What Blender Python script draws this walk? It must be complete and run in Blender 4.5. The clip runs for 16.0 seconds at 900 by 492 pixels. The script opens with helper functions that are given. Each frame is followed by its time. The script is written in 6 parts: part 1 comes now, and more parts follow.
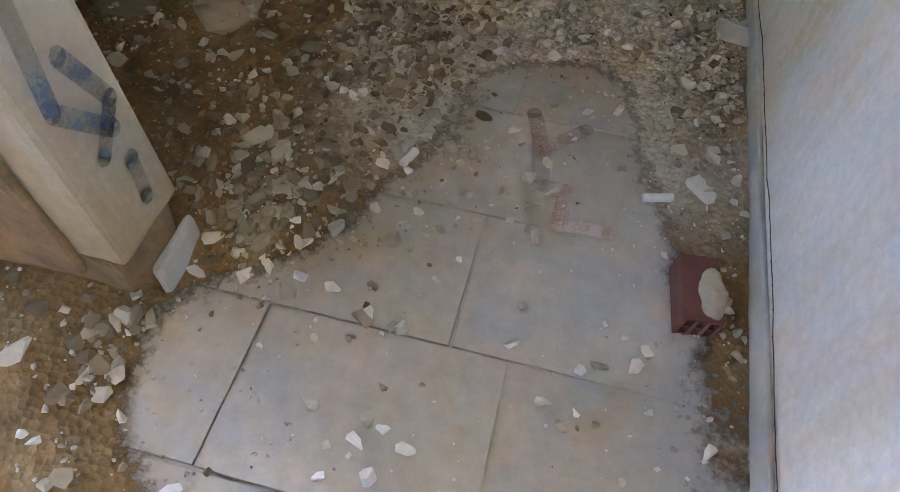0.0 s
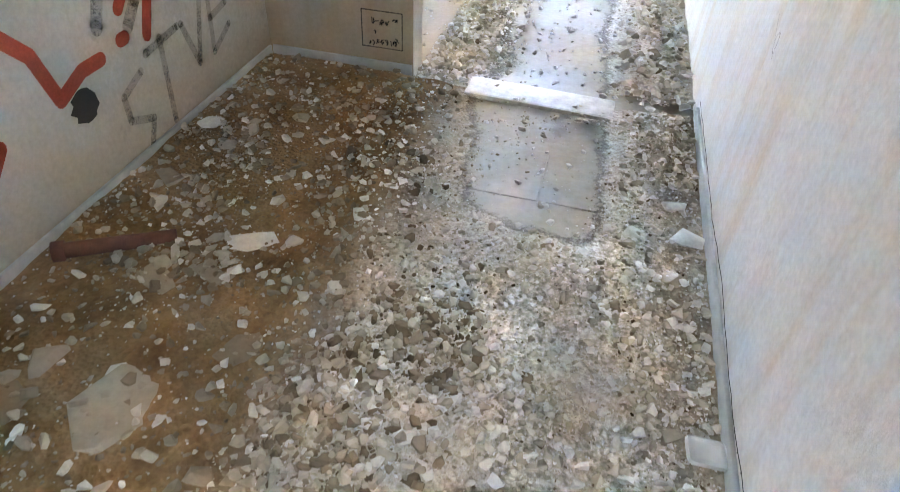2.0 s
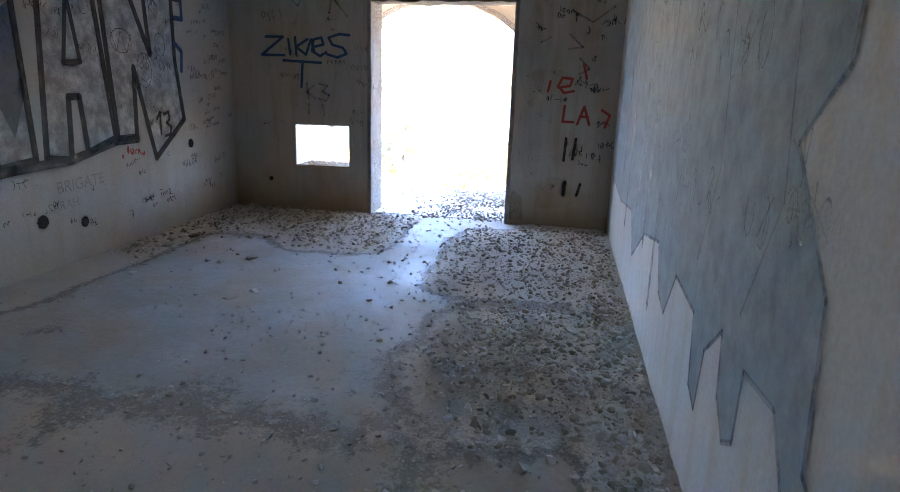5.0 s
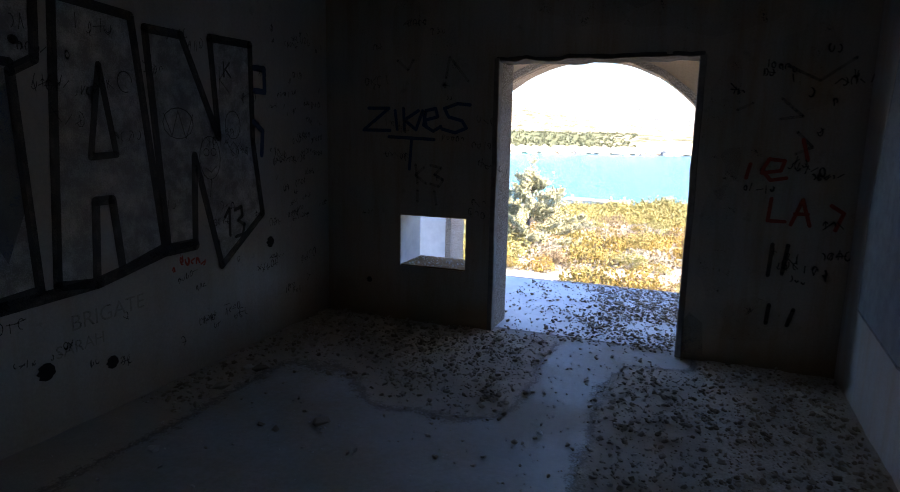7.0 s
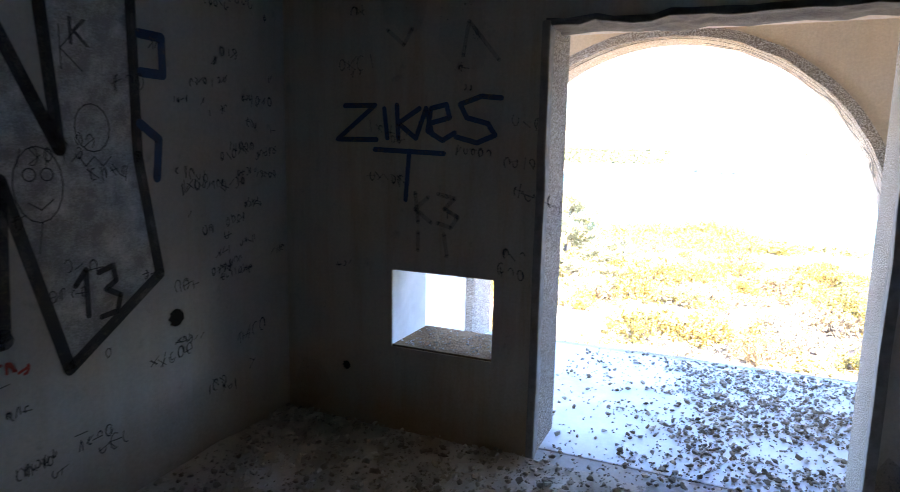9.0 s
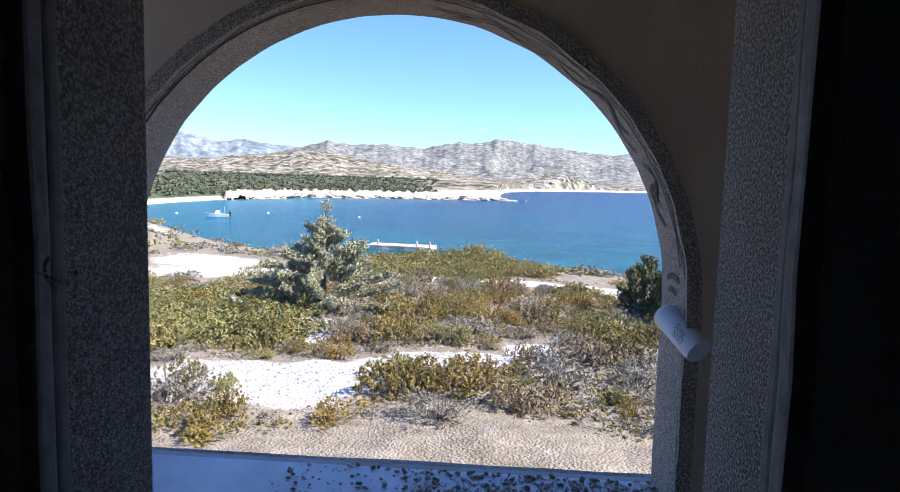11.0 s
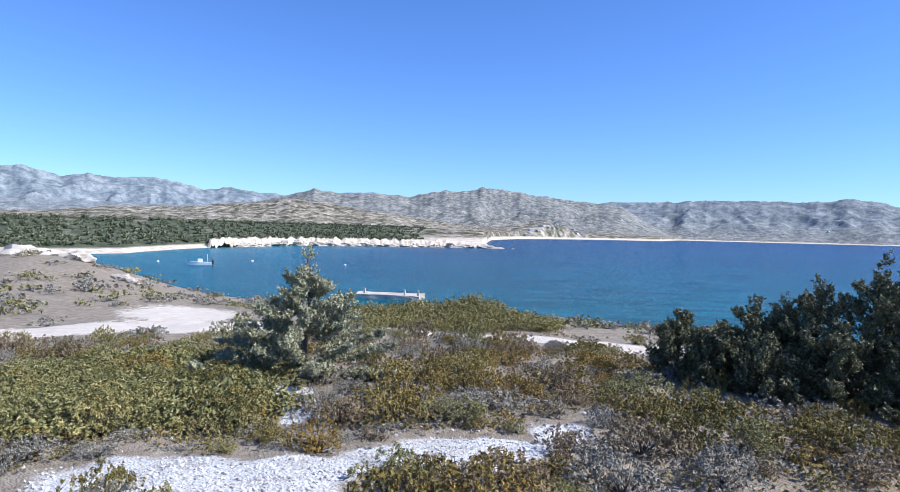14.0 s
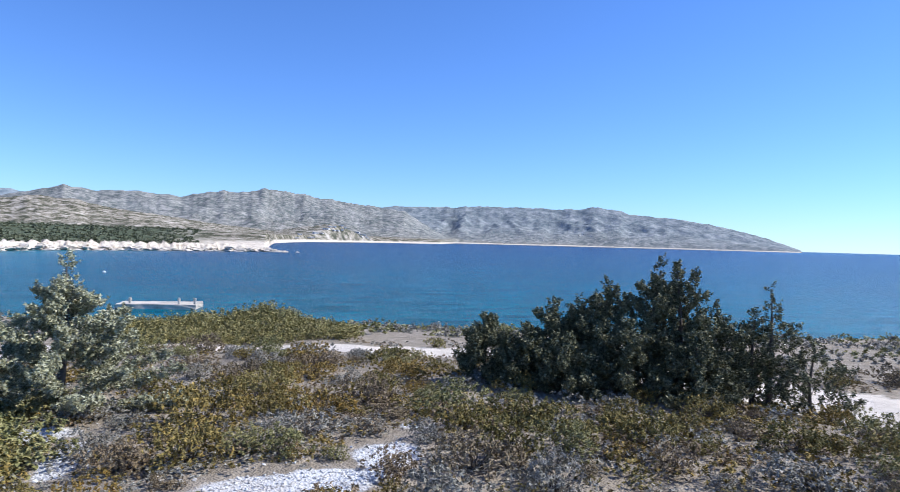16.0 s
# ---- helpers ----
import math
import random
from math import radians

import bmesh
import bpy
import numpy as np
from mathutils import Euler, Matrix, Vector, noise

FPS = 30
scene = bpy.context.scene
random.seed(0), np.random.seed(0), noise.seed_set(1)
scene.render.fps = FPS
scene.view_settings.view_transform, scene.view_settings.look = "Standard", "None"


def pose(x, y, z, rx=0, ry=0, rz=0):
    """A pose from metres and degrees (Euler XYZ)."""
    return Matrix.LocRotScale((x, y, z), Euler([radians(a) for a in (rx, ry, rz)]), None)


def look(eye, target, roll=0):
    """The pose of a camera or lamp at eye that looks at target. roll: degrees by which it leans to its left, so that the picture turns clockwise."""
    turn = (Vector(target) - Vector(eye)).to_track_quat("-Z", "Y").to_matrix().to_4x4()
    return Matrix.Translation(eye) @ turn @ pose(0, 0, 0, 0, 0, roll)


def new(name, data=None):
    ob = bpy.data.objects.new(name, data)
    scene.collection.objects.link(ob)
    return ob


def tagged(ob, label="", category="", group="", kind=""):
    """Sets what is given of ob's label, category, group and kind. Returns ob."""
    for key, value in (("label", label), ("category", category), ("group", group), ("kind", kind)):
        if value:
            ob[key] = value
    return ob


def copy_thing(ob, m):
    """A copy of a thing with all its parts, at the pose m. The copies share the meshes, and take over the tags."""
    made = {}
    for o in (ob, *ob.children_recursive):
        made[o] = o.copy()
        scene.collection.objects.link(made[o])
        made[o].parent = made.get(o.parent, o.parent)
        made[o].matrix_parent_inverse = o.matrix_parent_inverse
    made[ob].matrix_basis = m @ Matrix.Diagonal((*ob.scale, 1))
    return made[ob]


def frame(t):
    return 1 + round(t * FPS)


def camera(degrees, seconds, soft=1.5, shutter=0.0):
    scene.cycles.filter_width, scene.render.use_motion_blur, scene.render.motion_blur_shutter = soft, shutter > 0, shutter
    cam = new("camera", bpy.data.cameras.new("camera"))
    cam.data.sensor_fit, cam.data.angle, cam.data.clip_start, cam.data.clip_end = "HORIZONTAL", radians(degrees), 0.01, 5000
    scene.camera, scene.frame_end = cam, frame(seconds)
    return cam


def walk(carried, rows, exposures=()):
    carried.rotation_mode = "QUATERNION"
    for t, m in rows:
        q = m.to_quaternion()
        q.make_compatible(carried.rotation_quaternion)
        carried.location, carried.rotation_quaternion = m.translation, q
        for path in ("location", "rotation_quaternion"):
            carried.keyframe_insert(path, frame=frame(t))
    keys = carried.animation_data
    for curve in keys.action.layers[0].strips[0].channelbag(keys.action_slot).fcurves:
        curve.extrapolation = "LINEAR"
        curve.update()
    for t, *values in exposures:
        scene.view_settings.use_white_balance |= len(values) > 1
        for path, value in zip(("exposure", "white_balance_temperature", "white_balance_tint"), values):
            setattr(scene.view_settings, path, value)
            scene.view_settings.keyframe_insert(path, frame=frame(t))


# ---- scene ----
# camera and walk
cam = camera(71.1, 16.0, soft=0.5, shutter=0.14)
PATH = [
    (0.0, (0.895, 0.46, 1.009), (0.64, 1.572, -0.634), 2.0),
    (0.5, (0.912, 0.524, 1.032), (0.656, 1.635, -0.611), 1.9),
    (1.0, (0.966, 0.667, 1.09), (0.67, 1.885, -0.469), 1.2),
    (1.5, (0.915, 0.853, 1.169), (0.639, 2.206, -0.278), 3.8),
    (2.0, (0.865, 1.078, 1.203), (0.551, 2.561, -0.103), 3.4),
    (2.5, (0.855, 1.347, 1.239), (0.562, 2.931, 0.054), 2.4),
    (3.0, (0.862, 1.61, 1.298), (0.595, 3.309, 0.276), 2.6),
    (3.5, (0.865, 1.931, 1.31), (0.559, 3.746, 0.526), 1.8),
    (4.0, (0.884, 2.323, 1.354), (0.563, 4.193, 0.721), 1.5),
    (4.2, (0.878, 2.477, 1.345), (0.561, 4.362, 0.758), 1.7),
    (6.3, (0.53, 4.286, 1.691), (0.094, 6.19, 1.261), 1.3),
    (6.5, (0.486, 4.425, 1.702), (-0.028, 6.314, 1.294), 1.3),
    (7.0, (0.258, 4.871, 1.686), (-0.45, 6.709, 1.337), 1.2),
    (7.5, (0.053, 5.292, 1.644), (-0.838, 7.058, 1.345), 0.9),
    (8.0, (-0.108, 5.767, 1.633), (-1.201, 7.416, 1.34), 0.8),
    (8.5, (-0.327, 6.268, 1.644), (-1.395, 7.934, 1.352), 0.9),
    (9.0, (-0.42, 6.783, 1.656), (-1.219, 8.592, 1.357), 1.2),
    (9.5, (-0.371, 7.298, 1.605), (-0.997, 9.179, 1.337), 1.2),
    (10.0, (-0.357, 7.805, 1.609), (-0.729, 9.755, 1.368), 1.6),
    (12.3, (-0.37, 9.71, 1.606), (-0.444, 11.706, 1.495), 1.6),
    (12.5, (-0.406, 9.863, 1.587), (-0.48, 11.859, 1.492), 1.6),
    (13.0, (-0.56, 10.233, 1.556), (-0.64, 12.229, 1.464), 1.6),
    (13.5, (-0.748, 10.693, 1.507), (-0.832, 12.69, 1.458), 1.6),
    (14.0, (-0.91, 11.06, 1.493), (-0.998, 13.058, 1.449), 1.5),
    (14.5, (-1.11, 11.356, 1.53), (-1.136, 13.355, 1.492), 1.6),
    (15.0, (-1.266, 11.612, 1.516), (-1.109, 13.606, 1.486), 1.6),
    (15.5, (-1.316, 11.848, 1.505), (-1.04, 13.829, 1.478), 1.6),
    (16.0, (-1.353, 11.972, 1.502), (-0.773, 13.886, 1.486), 1.6),
]
EXPOSURES = [(0, 7.3, 14300, 20), (1, 7.7, 13300, 20), (2, 8.85, 11000, 20), (3, 8.6, 10200, 18), (3.5, 8.35, 9900, 17), (4.2, 7.72, 9700, 16), (6.3, 3.3, 8300, 14), (6.5, 3.2, 8300, 14), (7, 2.95, 8300, 14), (8, 4.17, 8700, 14), (8.5, 4.57, 8700, 13), (9, 4.52, 8600, 12), (9.5, 4.32, 8500, 12), (10, 3.02, 8000, 12), (10.2, 2.22, 7300, 11), (12.3, 0.58, 6250, 11), (13, 0.45, 6100, 10), (16, 0.3, 6000, 9)]
walk(cam, [(t, look(eye, target, roll)) for t, eye, target, roll in PATH], EXPOSURES)

# ---- world, sun ----
SUN_ELEV, SUN_AZ = radians(43), radians(100)      # azimuth clockwise from +y
world = bpy.data.worlds.new("world")
scene.world = world
world.use_nodes = True
wn = world.node_tree
wn.nodes.clear()
sky = wn.nodes.new("ShaderNodeTexSky")
sky.sky_type, sky.sun_disc = "NISHITA", False
sky.sun_elevation, sky.sun_rotation = SUN_ELEV, SUN_AZ
sky.air_density, sky.dust_density, sky.ozone_density = 1.0, 0.0, 2.0
wbg = wn.nodes.new("ShaderNodeBackground")
wbg.inputs["Strength"].default_value = 0.10
wout = wn.nodes.new("ShaderNodeOutputWorld")
tint = wn.nodes.new("ShaderNodeMix")
tint.data_type, tint.blend_type = "RGBA", "MULTIPLY"
tint.inputs[0].default_value = 1.0
tint.inputs[7].default_value = (0.68, 0.95, 1.5, 1)
wn.links.new(sky.outputs[0], tint.inputs[6])
wn.links.new(tint.outputs[2], wbg.inputs[0])
wn.links.new(wbg.outputs[0], wout.inputs[0])

sun_data = bpy.data.lights.new("sun", "SUN")
sun_data.energy, sun_data.angle, sun_data.color = 5.0, radians(0.53), (1.0, 0.94, 0.86)
sun = new("sun", sun_data)
sun_way = Vector((math.sin(SUN_AZ) * math.cos(SUN_ELEV), math.cos(SUN_AZ) * math.cos(SUN_ELEV), math.sin(SUN_ELEV)))
sun.matrix_world = look(sun_way * 30, (0, 0, 0))


# ---- materials ----
class Nodes:
    """Short hand for building a node material on world coordinates."""

    def __init__(self, name, rough=0.8, metal=0.0, spec=0.5):
        self.mat = bpy.data.materials.new(name)
        self.mat.use_nodes = True
        self.t = self.mat.node_tree
        self.b = self.t.nodes["Principled BSDF"]
        self.b.inputs["Roughness"].default_value = rough
        self.b.inputs["Metallic"].default_value = metal
        self.b.inputs["Specular IOR Level"].default_value = spec
        self.pos = self.t.nodes.new("ShaderNodeNewGeometry").outputs["Position"]

    def node(self, kind, **vals):
        n = self.t.nodes.new(kind)
        for k, v in vals.items():
            n.inputs[k].default_value = v
        return n

    def link(self, a, b):
        self.t.links.new(a, b)

    def scaled(self, sx, sy, sz, src=None):
        n = self.node("ShaderNodeMapping")
        n.inputs["Scale"].default_value = (sx, sy, sz)
        self.link(src or self.pos, n.inputs["Vector"])
        return n.outputs[0]

    def noise(self, scale, detail=5, rough=0.6, src=None):
        n = self.node("ShaderNodeTexNoise", Scale=scale, Detail=detail, Roughness=rough)
        self.link(src or self.pos, n.inputs["Vector"])
        return n.outputs["Fac"]

    def voronoi(self, scale, src=None, out="Distance"):
        n = self.node("ShaderNodeTexVoronoi", Scale=scale)
        self.link(src or self.pos, n.inputs["Vector"])
        return n.outputs[out]

    def ramp(self, fac, *stops):
        n = self.t.nodes.new("ShaderNodeValToRGB")
        els = n.color_ramp.elements
        while len(els) < len(stops):
            els.new(0.5)
        for e, (p, c) in zip(els, stops):
            e.position = p
            e.color = (*(c if isinstance(c, tuple) else (c, c, c)), 1)
        self.link(fac, n.inputs[0])
        return n.outputs[0]

    def mix(self, fac, a, b, kind="MIX"):
        n = self.t.nodes.new("ShaderNodeMix")
        n.data_type, n.blend_type = "RGBA", kind
        for sock, v in ((n.inputs[0], fac), (n.inputs[6], a), (n.inputs[7], b)):
            if isinstance(v, (int, float)):
                sock.default_value = v
            elif isinstance(v, tuple):
                sock.default_value = (*v, 1)
            else:
                self.link(v, sock)
        return n.outputs[2]

    def math(self, op, a, b=0.0):
        n = self.t.nodes.new("ShaderNodeMath")
        n.operation = op
        for sock, v in ((n.inputs[0], a), (n.inputs[1], b)):
            if isinstance(v, (int, float)):
                sock.default_value = v
            else:
                self.link(v, sock)
        return n.outputs[0]

    def axis(self, k, src=None):
        n = self.t.nodes.new("ShaderNodeSeparateXYZ")
        self.link(src or self.pos, n.inputs[0])
        return n.outputs[k]

    def rand(self):
        return self.t.nodes.new("ShaderNodeObjectInfo").outputs["Random"]

    def island(self):
        return self.t.nodes.new("ShaderNodeNewGeometry").outputs["Random Per Island"]

    def colour(self, c):
        if isinstance(c, tuple):
            self.b.inputs["Base Color"].default_value = (*c, 1)
        else:
            self.link(c, self.b.inputs["Base Color"])

    def rough(self, r):
        self.link(r, self.b.inputs["Roughness"])

    def bump(self, h, strength=0.4, dist=0.01):
        n = self.node("ShaderNodeBump", Strength=strength, Distance=dist)
        self.link(h, n.inputs["Height"])
        self.link(n.outputs[0], self.b.inputs["Normal"])


def plaster(name, base, stain, grime, streak=0.5, low=0.35):
    """Old lime plaster: blotches, rusty stains above the floor, vertical runs, scratches and trowel marks."""
    m = Nodes(name, 0.85, spec=0.3)
    big = m.ramp(m.noise(0.9, 6, 0.65), (0.35, base), (0.7, tuple(v * 0.8 for v in base)))
    runs = m.ramp(m.noise(2.2, 6, 0.7, m.scaled(3.5, 3.5, 0.35)), (0.45, 0.0), (0.75, 1.0))
    c = m.mix(m.math("MULTIPLY", runs, streak), big, stain)
    damp = m.noise(2.5, 5, 0.65)
    foot = m.math("SUBTRACT", m.math("ADD", low, m.math("MULTIPLY", damp, 0.5)), m.axis(2))
    foot = m.ramp(foot, (0.1, 0.0), (0.5, 0.75))
    c = m.mix(foot, c, stain)
    spots = m.ramp(m.noise(7.0, 6, 0.7), (0.62, 0.0), (0.74, 1.0))
    c = m.mix(m.math("MULTIPLY", spots, 0.45), c, grime)
    fine = m.noise(60, 4, 0.7)
    c = m.mix(0.22, c, m.ramp(fine, (0.3, 0.25), (0.7, 1.0)), "MULTIPLY")
    scr = m.ramp(m.voronoi(26, m.scaled(1.0, 1.6, 0.25)), (0.0, 1.0), (0.035, 0.0))
    scr = m.math("MULTIPLY", scr, m.ramp(m.noise(2.1, 3), (0.5, 0.0), (0.62, 0.6)))
    c = m.mix(scr, c, tuple(v * 0.25 for v in grime))
    m.colour(c)
    h = m.math("ADD", m.math("MULTIPLY", m.noise(3.5, 4), 1.2), m.math("MULTIPLY", m.noise(38, 5, 0.7), 0.35))
    m.bump(h, 0.55, 0.012)
    return m.mat


def plain(name, col, rough=0.8, amount=0.25, scale=8.0, bump=0.2, metal=0.0, by_object=0.0, by_island=0.0, wear=0.0):
    m = Nodes(name, rough, metal)
    c = m.mix(amount, col, m.ramp(m.noise(scale, 6, 0.7), (0.3, tuple(v * 0.35 for v in col)), (0.7, tuple(min(1, v * 1.35) for v in col))))
    if by_object:
        c = m.mix(by_object, c, m.ramp(m.rand(), (0.0, tuple(v * 0.55 for v in col)), (1.0, tuple(min(1, v * 1.35) for v in col))))
    if by_island:
        c = m.mix(by_island, c, m.ramp(m.island(), (0.0, tuple(v * 0.45 for v in col)), (0.6, col), (1.0, tuple(min(1, v * 1.6) for v in col))))
    m.colour(c)
    if wear:
        n = m.math("ADD", m.math("MULTIPLY", m.noise(9, 5, 0.7), 0.7), m.math("MULTIPLY", m.noise(120, 3, 0.8), 0.5))
        m.link(m.ramp(n, (0.42, 1.0), (0.42 + 0.55 * (1.05 - wear), 1.0 - wear)), m.b.inputs["Alpha"])
    if bump:
        m.bump(m.noise(scale * 6, 4, 0.7), bump, 0.006)
    return m.mat


PLASTER_WHITE = plaster("plaster_white", (0.74, 0.72, 0.70), (0.62, 0.48, 0.35), (0.46, 0.42, 0.38), 0.75, 0.0)
PLASTER_OCHRE = plaster("plaster_ochre", (0.60, 0.54, 0.46), (0.42, 0.27, 0.14), (0.20, 0.17, 0.14), 0.7, 0.35)
PLASTER_GREY = plaster("plaster_grey", (0.58, 0.55, 0.51), (0.44, 0.33, 0.22), (0.20, 0.18, 0.16), 0.4, 0.3)
PLASTER_STUB = plaster("plaster_stub", (0.50, 0.44, 0.37), (0.34, 0.235, 0.14), (0.20, 0.17, 0.14), 0.7, 0.3)
PLASTER_PORCH = plaster("plaster_porch", (0.66, 0.52, 0.38), (0.45, 0.31, 0.19), (0.34, 0.29, 0.24), 0.3, 0.0)
CEILING = plaster("ceiling_plaster", (0.45, 0.42, 0.38), (0.22, 0.19, 0.16), (0.08, 0.075, 0.07), 0.2, -2.0)


def make_render_rough():
    """Pebbledash render of the jambs and the arch."""
    m = Nodes("rough_render", 0.9, spec=0.25)
    grain = m.voronoi(150)
    c = m.ramp(m.noise(120, 2, 0.6), (0.42, (0.07, 0.065, 0.06)), (0.5, (0.30, 0.275, 0.25)), (0.6, (0.72, 0.68, 0.63)))
    c = m.mix(0.5, c, m.ramp(m.noise(2.0, 5), (0.3, (0.24, 0.175, 0.12)), (0.7, (0.42, 0.33, 0.25))))
    m.colour(c)
    m.bump(m.math("ADD", grain, m.noise(60, 3)), 0.8, 0.008)
    return m.mat


RENDER_ROUGH = make_render_rough()


def make_floor():
    """Dusty grey concrete tiles, polished by wear, with wet-looking sheen and brown dust films."""
    m = Nodes("floor_concrete", 0.4, spec=0.5)
    c = m.ramp(m.noise(1.6, 6, 0.6), (0.3, (0.40, 0.385, 0.36)), (0.7, (0.56, 0.55, 0.53)))
    dust = m.ramp(m.noise(1.1, 6, 0.68), (0.38, 0.0), (0.6, 1.0))
    c = m.mix(m.math("MULTIPLY", dust, 0.8), c, (0.46, 0.37, 0.27))
    c = m.mix(0.35, c, m.ramp(m.noise(30, 5, 0.7), (0.3, 0.45), (0.7, 1.0)), "MULTIPLY")
    speck = m.ramp(m.voronoi(34), (0.0, 1.0), (0.06, 0.0))
    c = m.mix(m.math("MULTIPLY", speck, 0.6), c, (0.16, 0.14, 0.12))
    m.colour(c)
    m.rough(m.ramp(m.math("ADD", m.math("MULTIPLY", dust, 0.5), m.math("MULTIPLY", m.noise(9, 5), 0.3)), (0.1, 0.6), (0.7, 0.9)))
    m.bump(m.noise(45, 5, 0.7), 0.15, 0.004)
    return m.mat


FLOOR = make_floor()


def make_dirt(name="dirt", gain=0.0, film=False, relief=0.8):
    m = Nodes(name, 0.95, spec=0.2)
    c = m.ramp(m.noise(4.0, 7, 0.72), (0.3, (0.175, 0.097, 0.044)), (0.55, (0.32, 0.195, 0.098)), (0.75, (0.46, 0.33, 0.21)))
    if gain:
        c = m.mix(gain, c, (0.66, 0.60, 0.52))
    c = m.mix(0.5 * relief, c, m.ramp(m.voronoi(70, None, "Color"), (0.0, 0.35), (1.0, 1.0)), "MULTIPLY")
    m.colour(c)
    m.bump(m.math("ADD", m.voronoi(80), m.noise(30, 6, 0.75)), relief, 0.012 * relief)
    if film:
        att = m.t.nodes.new("ShaderNodeAttribute")
        att.attribute_name = "thick"
        chalk = m.t.nodes.new("ShaderNodeAttribute")
        chalk.attribute_name = "chalk"
        m.colour(m.mix(m.math("MULTIPLY", chalk.outputs["Fac"], m.ramp(m.noise(5.0, 6, 0.7), (0.3, 0.6), (0.6, 1.0))), c, m.ramp(m.noise(60, 5, 0.75), (0.35, (0.46, 0.42, 0.36)), (0.62, (0.78, 0.75, 0.70)))))
        n = m.math("ADD", m.math("ADD", m.math("MULTIPLY", m.noise(14, 6, 0.75), 0.5), m.math("MULTIPLY", m.noise(70, 4, 0.7), 0.35)), m.math("MULTIPLY", m.noise(3.0, 4, 0.6, m.scaled(1, 0.5, 1)), 0.35))
        m.link(m.ramp(m.math("ADD", att.outputs["Fac"], n), (0.80, 0.0), (1.46, 1.0)), m.b.inputs["Alpha"])
    return m.mat


DIRT = make_dirt()
DIRT_FILM = make_dirt("dirt_film", 0.0, True)
DUST_FILM = make_dirt("dust_film", 0.68, True, 0.3)


def make_stone(name, cols, by="island"):
    m = Nodes(name, 0.9, spec=0.25)
    r = m.island() if by == "island" else m.rand()
    c = m.ramp(r, *[(i / (len(cols) - 1), c) for i, c in enumerate(cols)])
    c = m.mix(0.45, c, m.ramp(m.noise(40, 5, 0.7), (0.3, 0.5), (0.7, 1.0)), "MULTIPLY")
    m.colour(c)
    m.bump(m.noise(90, 5, 0.7), 0.5, 0.005)
    return m.mat


STONE_COLS = [(0.19, 0.14, 0.095), (0.28, 0.215, 0.15), (0.37, 0.30, 0.225), (0.48, 0.415, 0.335), (0.64, 0.595, 0.52)]
STONE_PALE = make_stone("pale_rubble", [(0.42, 0.36, 0.29), (0.56, 0.50, 0.42), (0.66, 0.61, 0.54), (0.74, 0.71, 0.66), (0.80, 0.79, 0.77)])
STONE = make_stone("rubble_stone", STONE_COLS)
STONE_MID = make_stone("dusty_rubble", [(0.30, 0.235, 0.17), (0.44, 0.36, 0.27), (0.57, 0.49, 0.39), (0.70, 0.63, 0.54)])
STONE_ONE = make_stone("rubble_piece", STONE_COLS[1:], "object")
PLASTER_CHIP = make_stone("plaster_chip", [(0.62, 0.58, 0.51), (0.74, 0.71, 0.65), (0.80, 0.79, 0.77)], "object")
BRICK_RED = plain("brick_red", (0.17, 0.05, 0.04), 0.8, 0.5, 20)
WHITE_TILE = plain("white_tile", (0.70, 0.72, 0.73), 0.35, 0.2, 9, 0.05)
SKIRTING = plain("skirting_grey", (0.45, 0.45, 0.44), 0.6, 0.4, 7, 0.1)
MARBLE = plain("marble_sill", (0.58, 0.55, 0.50), 0.6, 0.7, 9, 0.2)
PAINT_BLACK = plain("spray_black", (0.02, 0.02, 0.022), 0.6, 0.3, 12, 0, wear=0.35)
PAINT_WHITE = plain("spray_white", (0.66, 0.66, 0.66), 0.7, 0.35, 4, 0.1, wear=0.6)
PAINT_BLUE = plain("spray_blue", (0.03, 0.085, 0.20), 0.6, 0.3, 12, 0, wear=0.4)
PAINT_FADED_BLUE = plain("spray_faded_blue", (0.07, 0.13, 0.23), 0.7, 0.5, 25, 0, wear=0.66)
PAINT_RED = plain("spray_red", (0.55, 0.065, 0.03), 0.6, 0.3, 12, 0, wear=0.4)
PAINT_GREY = plain("spray_grey", (0.16, 0.16, 0.165), 0.6, 0.4, 12, 0, wear=0.75)
PAINT_SILVER = plain("spray_silver", (0.36, 0.41, 0.44), 0.95, 0.6, 9, 0.3, wear=0.2)
WHITEWASH = plain("whitewash", (0.72, 0.72, 0.71), 0.8, 0.25, 5, 0.15)
PAINT_SOOT = plain("soot_stain", (0.055, 0.05, 0.045), 0.95, 0.5, 9, 0.2, wear=0.92)
PAINT_PINK = plain("spray_pink", (0.66, 0.42, 0.40), 0.6, 0.2, 14, 0, wear=0.7)
PEN = plain("pen_mark", (0.05, 0.05, 0.05), 0.6, 0.3, 12, 0, wear=0.5)
RUST = plain("rusty_iron", (0.14, 0.045, 0.025), 0.8, 0.5, 30)
PVC = plain("pvc_pipe", (0.66, 0.68, 0.70), 0.45, 0.3, 12, 0.08)
HOLE = plain("hole_dark", (0.02, 0.018, 0.015), 0.95, 0.2, 20)
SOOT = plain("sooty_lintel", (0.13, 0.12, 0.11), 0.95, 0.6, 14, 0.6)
WOOD = plain("jamb_timber", (0.30, 0.27, 0.24), 0.85, 0.6, 14, 0.4)


